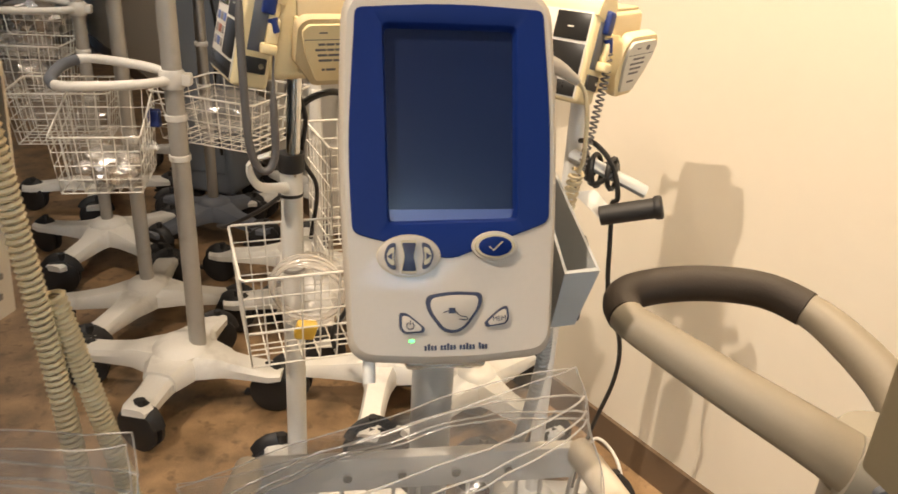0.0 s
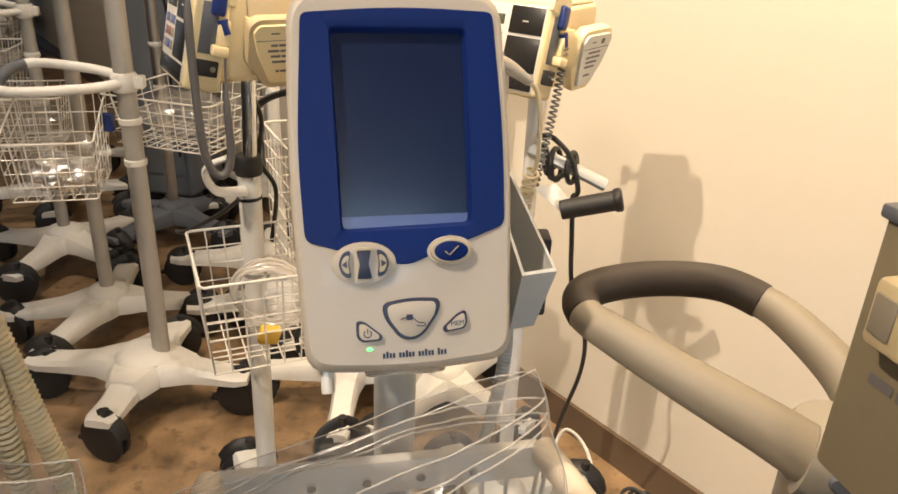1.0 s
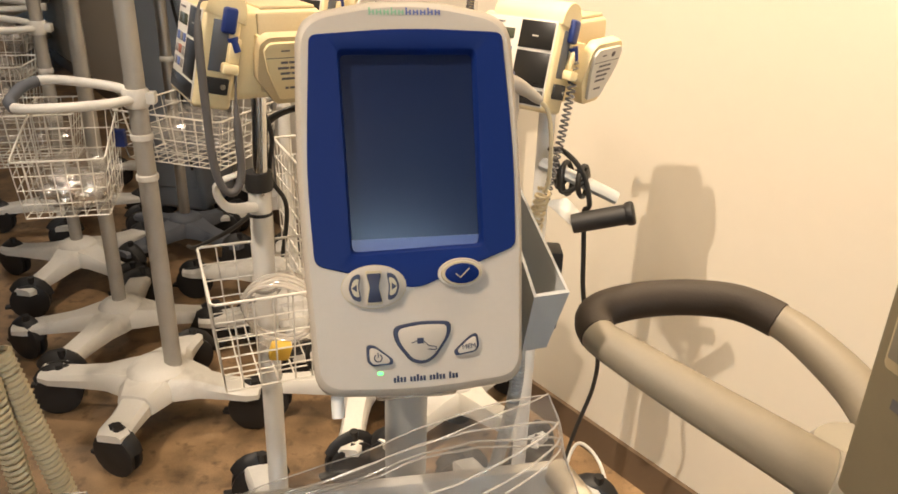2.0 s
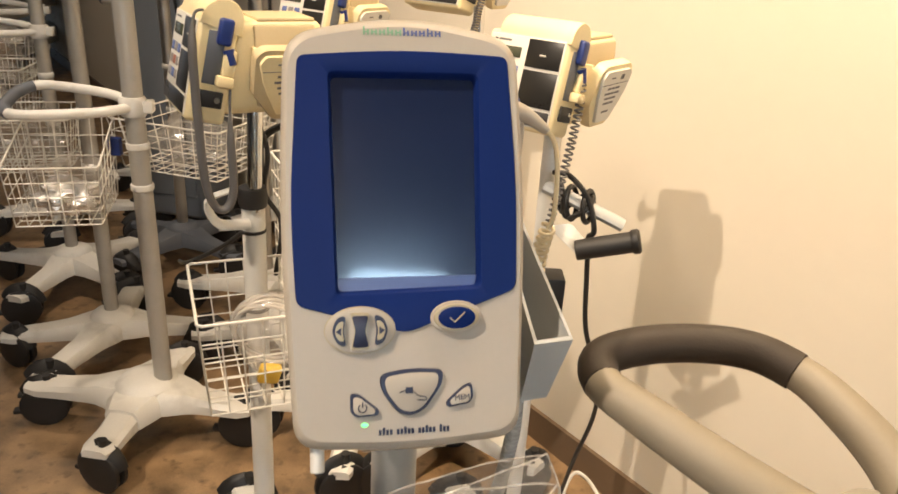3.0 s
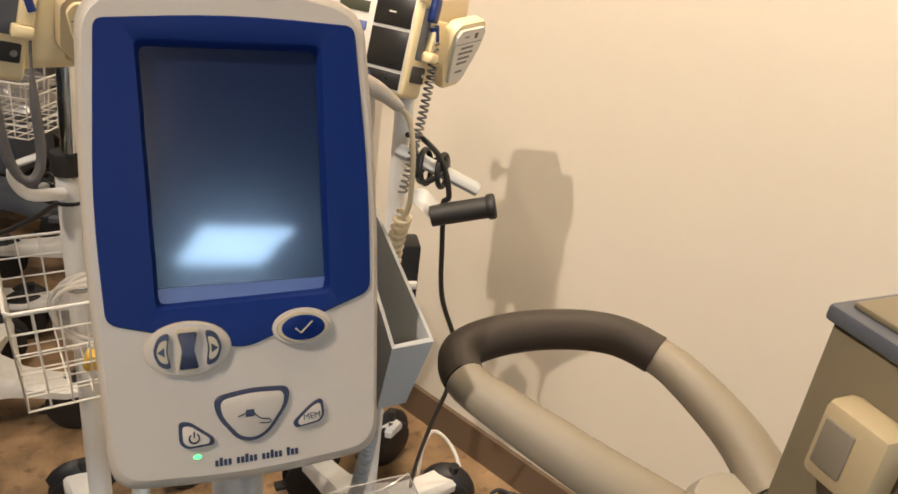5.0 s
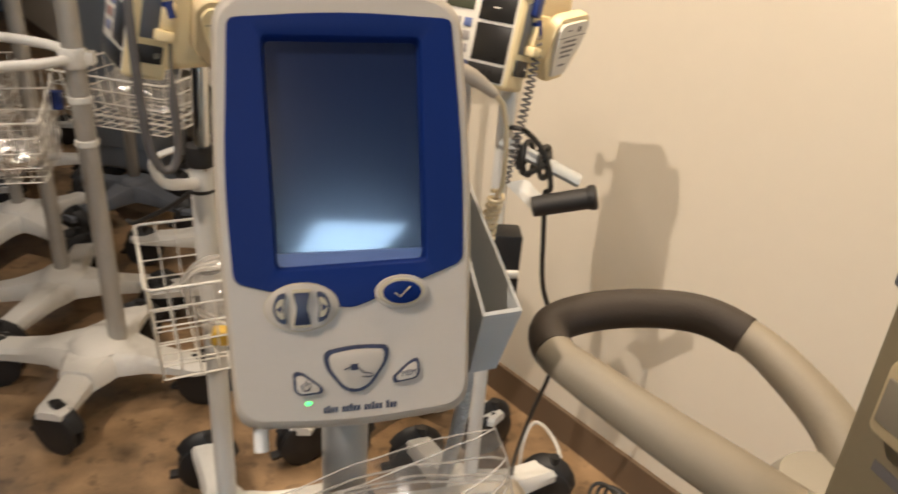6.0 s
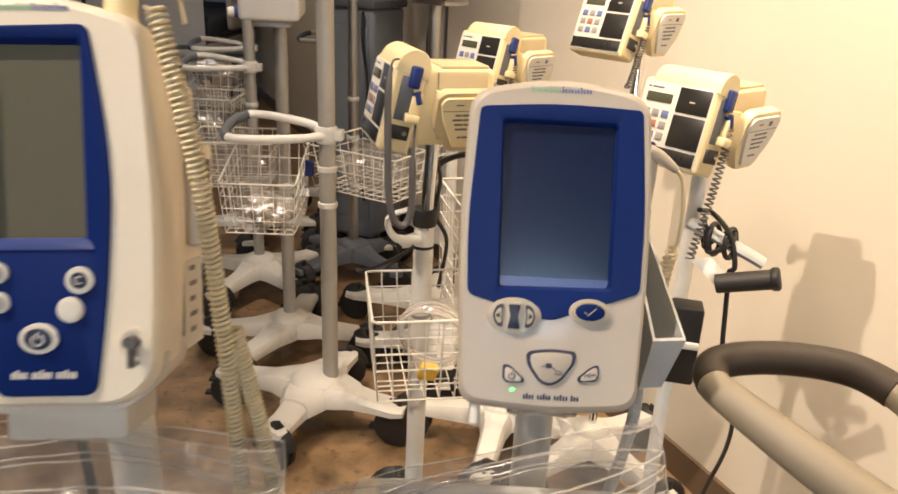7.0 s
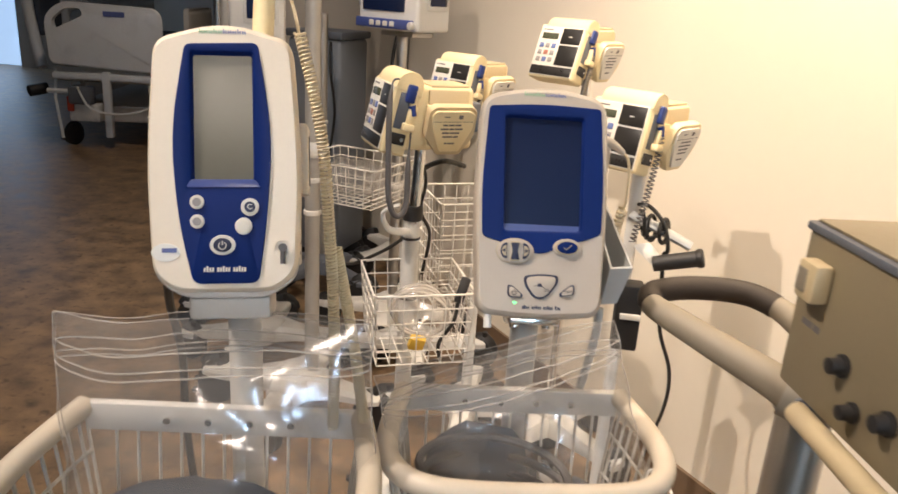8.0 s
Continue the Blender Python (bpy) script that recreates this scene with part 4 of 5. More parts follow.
# ---- pumps ----
def pump(m, label, cord, lean, shade_tint=None):
    """A pump with an upright body and a front that slopes back by lean degrees."""
    F = pose(0, 0, 0, -lean, 0, 0)

    def front(name, bm, material, parent, text="", smooth=True):
        bm.transform(F)
        return part(name, bm, material, parent, text, smooth)
    t = thing("feeding_pump", m, label, "medical pump", "pole pumps")
    front("front_case", box(bmesh.new(), (-0.068, 0, 0), (0.068, 0.052, 0.135), 0.007, seg=3), PUMP, t)
    bm = bmesh.new()
    prof = fillet([(0.000, 0.126), (0.003, 0.146), (0.020, 0.162), (0.044, 0.160), (0.056, 0.144), (0.057, 0.118)], [0.002, 0.016, 0.018, 0.018, 0.014, 0.002], 5)
    loft(bm, [(p[0], p[1]) for p in prof], [(-0.052, 0.94), (-0.049, 1.0), (0.066, 1.0), (0.069, 0.94)], Matrix(((0, 0, 1, 0), (1, 0, 0, 0), (0, 1, 0, 0), (0, 0, 0, 1))))
    front("top_hump", bm, PUMP, t, "rounded yellowed top")
    rear = part("rear_case", box(bmesh.new(), (-0.040, 0.040, 0.000), (0.060, 0.195, 0.122), 0.012, seg=3), PUMP, t)
    part("rear_rim", box(bmesh.new(), (-0.030, 0.105, 0.120), (0.054, 0.185, 0.126), 0.003), PUMP_DARK, rear)
    face = front("keypad", box(bmesh.new(), (-0.063, -0.0015, 0.006), (0.063, 0.0005, 0.129), 0.0006), KEYPAD, t, "white keypad with black key blocks")
    for a, b in (((0.004, 0.088), (0.061, 0.127)), ((0.004, 0.034), (0.061, 0.084)), ((-0.061, 0.008), (0.061, 0.030))):
        front("black_key", box(bmesh.new(), (a[0], -0.0030, a[1]), (b[0], -0.0012, b[1]), 0.0008), KEY_BLACK, face)
    front("display", box(bmesh.new(), (-0.054, -0.0026, 0.098), (-0.006, -0.0012, 0.113), 0.0005), LCD_DARK, face)
    for i in range(3):
        for j in range(3):
            x, z = -0.048 + i * 0.0180, 0.046 + j * 0.0175
            front("key", box(bmesh.new(), (x - 0.0065, -0.0030, z - 0.0060), (x + 0.0065, -0.0012, z + 0.0060), 0.0012), (KEY_GREY, KEY_GREY, KEY_BLUE, KEY_RED)[(i * 2 + j) % 4], face)
    front("brand_bar", bars(bmesh.new(), -0.056, 0.121, (0.006, 0.022), 0.003, 0.002, 0.0012, pose(0, 0, 0, 90, 0, 0)), PRINT, face, smooth=False)
    front("marks", bars(bmesh.new(), 0.026, 0.106, (0.010,), 0.002, 0.002, 0.003, pose(0, 0, 0, 90, 0, 0)), PALE, face, smooth=False)
    # channel on the side
    front("channel", box(bmesh.new(), (0.0665, 0.014, 0.052), (0.0690, 0.036, 0.120), 0.001), GREY_DARK, t)
    front("sensor", box(bmesh.new(), (0.0665, 0.012, 0.022), (0.0720, 0.044, 0.044), 0.002), BLACK, t)
    bm = bmesh.new()
    rod(bm, (0.072, 0.036, 0.033), (0.0735, 0.036, 0.033), 0.004, 12)
    front("sensor_screw", bm, CHROME, t)
    bm = box(bmesh.new(), (0.066, 0.030, 0.052), (0.084, 0.052, 0.066), 0.003)
    box(bm, (0.066, 0.036, 0.066), (0.078, 0.052, 0.100), 0.003)
    front("hook", bm, PUMP, t)
    # holster with printed shield
    side = Matrix(((0, 0, 1, 0.068), (1, 0, 0, 0.138), (0, 1, 0, 0.056), (0, 0, 0, 1))) @ pose(0, 0, 0, 15, 0, 0)
    shield = fillet([(-0.048, 0.030), (-0.036, 0.040), (0.040, 0.040), (0.052, 0.030), (0.052, -0.022), (0.026, -0.062), (-0.022, -0.062), (-0.050, -0.022)], 0.006, 3)
    # on one pump, shade is put into darker holster and label colours
    h = part("holster", plate(shield, 0, 0.016, 0.97, side), PUMP_DARK if shade_tint else PUMP, t, "yellowed probe holster")
    part("holster_back", box(bmesh.new(), (0.056, 0.098, 0.010), (0.063, 0.182, 0.118), 0.004), PUMP_DARK, h)
    for y0 in (0.094, 0.178):
        part("holster_cheek", box(bmesh.new(), (0.056, y0, 0.030), (0.074, y0 + 0.006, 0.090), 0.002), PUMP, h)
    lab = fillet([(-0.042, 0.022), (-0.034, 0.032), (0.036, 0.032), (0.046, 0.024), (0.044, -0.004), (0.022, -0.052), (-0.018, -0.052), (-0.036, -0.008)], 0.004, 3)
    lb = part("holster_label", plate(lab, 0.016, 0.0205, 0.985, side), shade_tint or KEYPAD, h, "pale shield label with lines of grey print")
    bm = bmesh.new()
    box(bm, (-0.038, 0.0105, 0.0204), (0.042, 0.0115, 0.0209), 0, side)
    for y, ws in ((0.004, (0.010, 0.012, 0.012)), (-0.004, (0.016, 0.010, 0.016)), (-0.012, (0.014, 0.020)), (-0.020, (0.020, 0.010)), (-0.034, (0.005, 0.014))):
        bars(bm, -sum(ws) / 2 - 0.001, y, ws, 0.0034, 0.0015, 0.0204, side)
    box(bm, (-0.018, 0.020, 0.0204), (-0.006, 0.022, 0.0209), 0, side)
    box(bm, (0.012, 0.017, 0.0204), (0.020, 0.025, 0.0209), 0.001, side)
    part("label_print", bm, PRINT, lb, smooth=False)
    # blue clip and cord
    bm = box(bmesh.new(), (0.064, 0.024, 0.104), (0.077, 0.043, 0.138), 0.004, seg=3)
    rod(bm, (0.072, 0.040, 0.100), (0.075, 0.048, 0.082), 0.0075, 12, 0.0055)
    front("clip", bm, CLIP_BLUE, t, "dark blue cord clip")
    if cord == "loop":
        pts = [(0.072, 0.034, 0.138), (0.073, 0.022, 0.132), (0.077, 0.016, 0.090), (0.079, 0.016, 0.000), (0.080, 0.019, -0.080), (0.080, 0.030, -0.118), (0.080, 0.046, -0.122), (0.080, 0.056, -0.095), (0.080, 0.056, -0.030), (0.078, 0.058, 0.020), (0.074, 0.062, 0.050)]
        pts = smoothed(pts, 9)
        k = len(pts)
        rs = [0.0018 + 0.0040 * min(1, max(0, (i / k - 0.12) * 14)) * min(1, max(0, (0.86 - i / k) * 14)) for i in range(k)]
        part("cord", tube(bmesh.new(), pts, rs, 10), HOSE, t, "dark grey hanging cord loop")
    else:
        a = [(0.074, 0.048, 0.084), (0.078, 0.050, 0.040), (0.078, 0.050, -0.040), (0.074, 0.050, -0.130 if cord == "coil" else -0.045)]
        front("cord", tube(bmesh.new(), coil(a, 26, 0.0058), 0.0016, 6), HOSE, t, "thin grey coiled cord")
    part("pole_clamp", box(bmesh.new(), (-0.012, 0.190, 0.030), (0.034, 0.222, 0.090), 0.006), GREY_DARK, t)
    bm = bmesh.new()
    rod(bm, (-0.012, 0.205, 0.060), (-0.060, 0.205, 0.060), 0.006, 10)
    lathe(bm, [(0.012, 0), (0.016, 0.004), (0.016, 0.014), (0.012, 0.018)], pose(-0.060, 0.205, 0.060, 0, -90, 0), 14)
    part("clamp_knob", bm, BLACK, t)
    return t


pump(pose(-0.262, 1.170, 1.058, 0, 0, -60), "yellowed infusion pump with hanging grey cord loop on chrome pole", "loop", 13, PUMP)
pump(pose(0.202, 1.232, 1.045, 0, 0, -38), "yellowed infusion pump with coiled cord on pole beside the wall", "coil", 14)
pump(pose(0.065, 1.650, 1.170, 0, 0, -35), "yellowed infusion pump standing highest, coiled cord", "short", 20)
pump(pose(-0.205, 1.700, 1.060, 0, 0, -35), "yellowed infusion pump in the second row, coiled cord", "short", 16)

# pump stands
st = thing("pump_stand", pose(0, 0, 0), "chrome and white pole stand with white wire baskets on casters", "stand", "pump stands")
pole(st, -0.186, 1.270, 0.855, 1.10, 0.0115, CHROME, "upper_pole", (-0.172, 1.262))
pole(st, -0.198, 1.285, 0.13, 0.895, 0.0185, WHITE, "lower_pole", (-0.188, 1.275))
collar(st, -0.187, 1.272, 0.885, 0.021, 0.032, BLACK)
for z in (0.84, 0.70):
    collar(st, -0.190, 1.276, z, 0.0195, 0.006, BLACK, "strap")
base(st, -0.198, 1.285, (25, 115, 205, 295), 0.25, WHITE)
basket(st, -0.158, 1.192, 0.632, 0.786, 0.205, 0.215, 22, 7, 6, 5, 0.90)
bm = bmesh.new()
tube(bm, smoothed([(-0.20, 1.20, 0.935), (-0.235, 1.20, 0.915), (-0.225, 1.215, 0.875), (-0.19, 1.255, 0.862)], 5), 0.009, 10, False, 0.5)
part("hook", bm, WHITE, st)

st = thing("pump_stand", pose(0, 0, 0), "white pole stand with grey crossbar handle near the wall", "stand", "pump stands")
pole(st, 0.285, 1.36, 0.13, 1.09, 0.014, WHITE)
base(st, 0.285, 1.36, (30, 120, 210, 300), 0.22, WHITE)
bm = bmesh.new()
rod(bm, (0.325, 1.245, 0.852), (0.412, 1.225, 0.880), 0.0165, 16)
lathe(bm, [(0.018, 0), (0.0195, 0.003), (0.0195, 0.010), (0.017, 0.013)], Matrix.Translation((0.405, 1.2266, 0.878)) @ Vector((0.95, -0.22, 0.3)).to_track_quat("Z", "Y").to_matrix().to_4x4(), 16)
g = part("grip", bm, BLACK, st, "black foam side grip")
bm = bmesh.new()
loft(bm, fillet([(-0.012, -0.030), (0.012, -0.030), (0.016, 0.020), (-0.014, 0.042)], 0.008, 4), [(-0.004, 1), (0.003, 1), (0.004, 0.95)], Matrix.Translation((0.318, 1.250, 0.868)) @ Vector((-0.1, -0.85, 0.3)).to_track_quat("Z", "Y").to_matrix().to_4x4() @ pose(0, 0, 0, 0, 0, 50))
part("grip_plate", bm, WHITE, g)
bm = bmesh.new()
tube(bm, smoothed([(0.275, 1.30, 0.935), (0.315, 1.275, 0.925), (0.365, 1.265, 0.905), (0.395, 1.260, 0.892)], 5), 0.014, 12, False, 0.7)
part("crank_arm", bm, GREY_BLUE, st, "pale grey plastic arm")
bm = bmesh.new()
rnd = random.Random(7)
for k in range(4):
    c = Vector((0.300, 1.288, 0.928)).lerp(Vector((0.345, 1.270, 0.912)), k / 3) + Vector((rnd.uniform(-0.006, 0.006), 0, rnd.uniform(-0.006, 0.006)))
    tilt = Euler((rnd.uniform(-0.5, 0.5), rnd.uniform(-0.6, 0.6), rnd.uniform(-0.6, 0.6))).to_matrix()
    r1, r2 = rnd.uniform(0.020, 0.031), rnd.uniform(0.017, 0.024)
    ring = [c + tilt @ Vector((0.35 * r1 * math.cos(a), r2 * math.sin(a), r1 * math.cos(a))) for a in (2 * math.pi * i / 14 for i in range(14))]
    tube(bm, smoothed(ring, 2, True), 0.0044, 7, True)
tube(bm, smoothed([(0.285, 1.30, 0.96), (0.305, 1.268, 0.965), (0.335, 1.255, 0.935), (0.350, 1.252, 0.885), (0.345, 1.262, 0.87)], 6), 0.0044, 7)
part("wound_cord", bm, CORD, st, "black power cord wound round the arm")
bm = box(bmesh.new(), (0.265, 1.265, 0.64), (0.320, 1.315, 0.79), 0.006)
bx = part("cord_box", bm, BLACK, st, "black power pack")
part("pack_clip", box(bmesh.new(), (0.275, 1.258, 0.715), (0.318, 1.266, 0.728), 0.002), WHITE, bx)

st = thing("pump_stand", pose(0, 0, 0), "tall chrome pole stand behind, white wire basket", "stand", "pump stands")
pole(st, 0.165, 1.815, 0.13, 1.22, 0.0125, CHROME)
base(st, 0.165, 1.815, (50, 140, 230, 320), 0.25, WHITE)
basket(st, 0.060, 1.70, 0.55, 0.72, 0.24, 0.20, -20, 7, 6, 4)
st = thing("pump_stand", pose(0, 0, 0), "white pole stand in the second row with tall wire basket", "stand", "pump stands")
pole(st, -0.098, 1.860, 0.13, 1.12, 0.0165, WHITE)
base(st, -0.098, 1.860, (0, 90, 180, 270), 0.26, GREY_LIGHT)
basket(st, -0.105, 1.46, 0.650, 0.905, 0.155, 0.19, 25, 5, 7, 7, 0.94)

# vital signs stand with loop handle, in the open part of the floor
st = thing("equipment_stand", pose(0, 0, 0), "grey metal pole stand with loop handle, wire basket, pale base", "stand", "equipment stands")
pole(st, -0.600, 1.835, 0.155, 1.62, 0.0225, PAINTED_POLE)
base(st, -0.645, 1.835, (262, 175, 355, 88), (0.225, 0.295, 0.255, 0.23), GREY_LIGHT, 0.180, 0.120, 0.082)
loop_handle(st, -0.600, 1.832, 0.900, 8, 0.26, 0.18)
for z in (0.80, 0.70):
    collar(st, -0.600, 1.835, z, 0.0245, 0.016, GREY_LIGHT)
basket(st, -0.742, 1.765, 0.668, 0.800, 0.190, 0.23, 14, 7, 6, 4, 0.90, back=0.06)

# second and third rows of stands
def rear_stand(x, y, top, label, handle_yaw=None, bask=None, angles=(10, 100, 190, 280), metal=PAINTED_POLE, base_mat=GREY_LIGHT, r=0.021, reach=0.28):
    st = thing("equipment_stand", pose(0, 0, 0), label, "stand", "equipment stands")
    pole(st, x, y, 0.15, top, r, metal)
    base(st, x, y, angles, reach, base_mat, 0.165, 0.10, 0.076)
    if handle_yaw is not None:
        loop_handle(st, x, y, 0.93, handle_yaw, 0.25, 0.15)
    if bask:
        basket(st, *bask)
    for z in (0.62, 0.78):
        collar(st, x, y, z, r * 1.1, 0.018, GREY_LIGHT)
    return st


rear_stand(-0.895, 2.205, 1.30, "grey metal pole stand with pale base in the second row", None, (-1.02, 2.12, 0.66, 0.80, 0.26, 0.22, 15, 8, 6, 4), (195, 255, 10, 100))
rear_stand(-1.235, 2.66, 1.55, "grey metal pole stand with loop handle and basket", 10, (-1.37, 2.58, 0.66, 0.83, 0.25, 0.22, 10, 8, 6, 4), (170, 260, 60, 330))
rear_stand(-0.93, 2.95, 1.25, "steel pole stand with dark grey base", None, None, (240, 330, 60, 150), STEEL, GREY_DARK)
rear_stand(-0.50, 2.56, 1.30, "steel pole stand carrying a monitor", 200, (-0.50, 1.95, 0.74, 0.86, 0.30, 0.26, -18, 9, 7, 4), (0, 90, 180, 270), STEEL, GREY_LIGHT)
rear_stand(-1.52, 3.20, 1.5, "steel pole stand with a basket of pale packets", 15, (-1.62, 3.07, 0.70, 0.88, 0.28, 0.24, 10, 8, 6, 4), (20, 110, 200, 290), STEEL, GREY_LIGHT)
rear_stand(-0.62, 3.30, 1.32, "steel pole stand at the back against the wall", None, None, (45, 135, 225, 315), STEEL, GREY_LIGHT)
rear_stand(-1.25, 3.75, 1.5, "grey pole stand at the very back", 0, None, (0, 90, 180, 270), PAINTED_POLE, GREY_LIGHT)


rear_stand(-0.36, 2.28, 1.05, "white pole stand with pale base among the others", None, None, (15, 105, 195, 285), WHITE, GREY_LIGHT, 0.018, 0.27)

cab = thing("equipment_cart", pose(-1.02, 3.32, 0, 0, 0, -12), "tall blue-grey equipment cart with a black cable", "cart")
part("cart_body", box(bmesh.new(), (-0.14, -0.14, 0.10), (0.14, 0.14, 1.13), 0.02, seg=3), GREY_BLUE_DARK, cab)
part("cart_top", box(bmesh.new(), (-0.15, -0.15, 1.13), (0.15, 0.15, 1.165), 0.01), GREY_DARK, cab)
part("cart_door", box(bmesh.new(), (-0.115, -0.148, 0.20), (0.115, -0.139, 1.06), 0.006), GREY_BLUE_DARK, cab)
bm = bmesh.new()
tube(bm, smoothed([(0.10, -0.16, 1.12), (0.11, -0.18, 1.0), (0.13, -0.17, 0.8), (0.10, -0.17, 0.55), (0.12, -0.18, 0.3)], 6), 0.006, 8)
part("cart_cable", bm, CORD, cab)
for x, y in ((-0.10, -0.10), (0.10, -0.10), (-0.10, 0.10), (0.10, 0.10)):
    caster(cab, x, y, 30, 0.05)


def bedside_monitor(m, label):
    """A white multi-parameter monitor with a printer door at the side and a blue key strip."""
    t = thing("patient_monitor", m, label, "medical monitor", "patient monitors")
    part("case", box(bmesh.new(), (-0.15, 0.0, 0), (0.15, 0.17, 0.23), 0.014, seg=3), WHITE, t)
    part("screen", box(bmesh.new(), (-0.125, -0.004, 0.065), (0.085, 0.004, 0.205), 0.002), SCREEN, t)
    k = part("key_strip", box(bmesh.new(), (-0.15, -0.014, 0.006), (0.13, 0.003, 0.040), 0.004), BLUE_LIP, t, "blue strip of white keys")
    for i in range(4):
        part("key", box(bmesh.new(), (-0.075 + i * 0.034, -0.017, 0.014), (-0.053 + i * 0.034, -0.013, 0.032), 0.002), PALE, k)
    bm = bmesh.new()
    lathe(bm, [(0.012, 0), (0.014, 0.004), (0.014, 0.014), (0.010, 0.018)], pose(0.135, -0.010, 0.022, 90, 0, 0), 16)
    part("dial", bm, WHITE, t)
    d = part("printer_frame", box(bmesh.new(), (0.146, 0.045, 0.075), (0.156, 0.150, 0.200), 0.004), WHITE, t)
    part("printer_door", box(bmesh.new(), (0.152, 0.055, 0.090), (0.160, 0.140, 0.175), 0.004), SCREEN, d)
    part("side_print", bars(bmesh.new(), 0.02, 0.150, (0.012, 0.010, 0.012), 0.006, 0.002, 0.1502, Matrix(((0, 0, 1, 0), (1, 0, 0, 0), (0, 1, 0, 0), (0, 0, 0, 1)))), PRINT, t, smooth=False)
    part("mount_plate", box(bmesh.new(), (-0.06, 0.03, -0.020), (0.10, 0.14, -0.002), 0.004), STEEL, t)
    return t


bedside_monitor(pose(-0.54, 2.47, 1.22, 0, 0, -32), "white patient monitor with blue key strip on a steel pole")
bedside_monitor(pose(-0.72, 3.22, 1.28, 0, 0, -25), "white patient monitor with blue key strip further back")
bedside_monitor(pose(-0.98, 2.15, 1.155, 0, 0, -70), "white patient monitor turned sideways showing its printer door")

# ---- post, yoke handle and instrument box beside the wall ----
st = thing("instrument_stand", pose(0, 0, 0), "thick grey post with tan yoke handle and dark brown foam grip", "stand")
PX, PY = 0.408, 0.535
bm = bmesh.new()
lathe(bm, [(0.030, 0.10), (0.030, 0.945), (0.027, 0.957)], Matrix.Translation((PX, PY, 0)), 32)
part("post", bm, STEEL, st, "thick brushed grey post")
bm = bmesh.new()
lathe(bm, [(0.052, 0.74), (0.055, 0.752), (0.055, 0.772), (0.040, 0.778)], Matrix.Translation((PX, PY, 0)), 28)
part("post_collar", bm, BLACK, st)
base(st, PX, PY, (15, 87, 159, 231, 303), 0.27, GREY_DARK)
YOKE = Vector((-0.008, -0.006, -0.018))
loop = [p + YOKE for p in smoothed([(0.388, 0.508, 0.984), (0.358, 0.530, 0.994), (0.314, 0.568, 1.004), (0.270, 0.615, 1.012), (0.249, 0.643, 1.016), (0.252, 0.670, 1.021), (0.285, 0.684, 1.026), (0.330, 0.686, 1.030), (0.372, 0.678, 1.030), (0.402, 0.656, 1.024), (0.420, 0.628, 1.016), (0.438, 0.590, 1.002), (0.446, 0.555, 0.986)], 8)]
k = len(loop)
a, b = int(k * 0.335), int(k * 0.735)
y = part("yoke", tube(bmesh.new(), loop[:a + 1], [0.0215 - 0.0065 * min(1, i / a * 1.1) for i in range(a + 1)], 18), TAN, st, "tan soft plastic yoke arm")
part("yoke_arm", tube(bmesh.new(), loop[b:], [0.0142 + 0.0050 * (i / (k - b)) for i in range(k - b)], 18), TAN, y)
part("foam_grip", tube(bmesh.new(), loop[a:b + 1], 0.0155, 18), GRIP, y, "dark brown foam grip")
bm = bmesh.new()
tube(bm, [p + YOKE for p in smoothed([(0.378, 0.510, 0.984), (0.398, 0.503, 0.980), (0.426, 0.514, 0.976), (0.454, 0.545, 0.978)], 6)], 0.0225, 18, False, 1.15)
lathe(bm, [(0.034, 0.930), (0.036, 0.940), (0.036, 0.962), (0.030, 0.972)], Matrix.Translation((PX, PY, 0)), 28)
hub = part("yoke_hub", bm, TAN_LIT, y, "tan yoke hub coloured paler for cool light, with oval release button")
bm = bmesh.new()
loft(bm, ellipse(0, 0, 0.0115, 0.0070, 24), [(-0.004, 1), (0.002, 1), (0.004, 0.85)], Matrix.Translation((0.384, 0.4745, 0.970)) @ Vector((-0.35, -0.93, 0.12)).to_track_quat("Z", "Y").to_matrix().to_4x4())
part("release_button", bm, GREY_DARK, hub)

t = thing("instrument_box", pose(0.344, 0.456, 1.006, 0, 0, -77), "worn olive enamelled instrument box with knobs and sockets", "instrument")
# local x runs along its panel, y into the box, z up
part("case", box(bmesh.new(), (0, 0, 0), (0.22, 0.17, 0.160), 0.004), OLIVE, t)
part("lid_edge", box(bmesh.new(), (-0.002, -0.003, 0.155), (0.222, 0.172, 0.163), 0.002), GREY_DARK, t)
part("top_plate", box(bmesh.new(), (0.004, 0.004, 0.163), (0.216, 0.166, 0.166), 0.001), OLIVE, t)
lat = part("latch", box(bmesh.new(), (0.022, -0.018, 0.098), (0.052, 0.0, 0.135), 0.004), PUMP_DARK, t, "tan plastic latch cover")
part("latch_slot", box(bmesh.new(), (0.026, -0.0195, 0.106), (0.040, -0.0175, 0.128), 0.001), TAN, lat)
for x, z, r in ((0.092, 0.060, 0.008), (0.118, 0.030, 0.007), (0.160, 0.045, 0.008)):
    bm = bmesh.new()
    lathe(bm, [(r * 1.3, 0), (r * 1.3, 0.003), (r, 0.004), (r * 0.9, 0.014), (r * 0.5, 0.015)], pose(x, 0, z, 90, 0, 0), 18)
    part("socket", bm, BLACK, t)
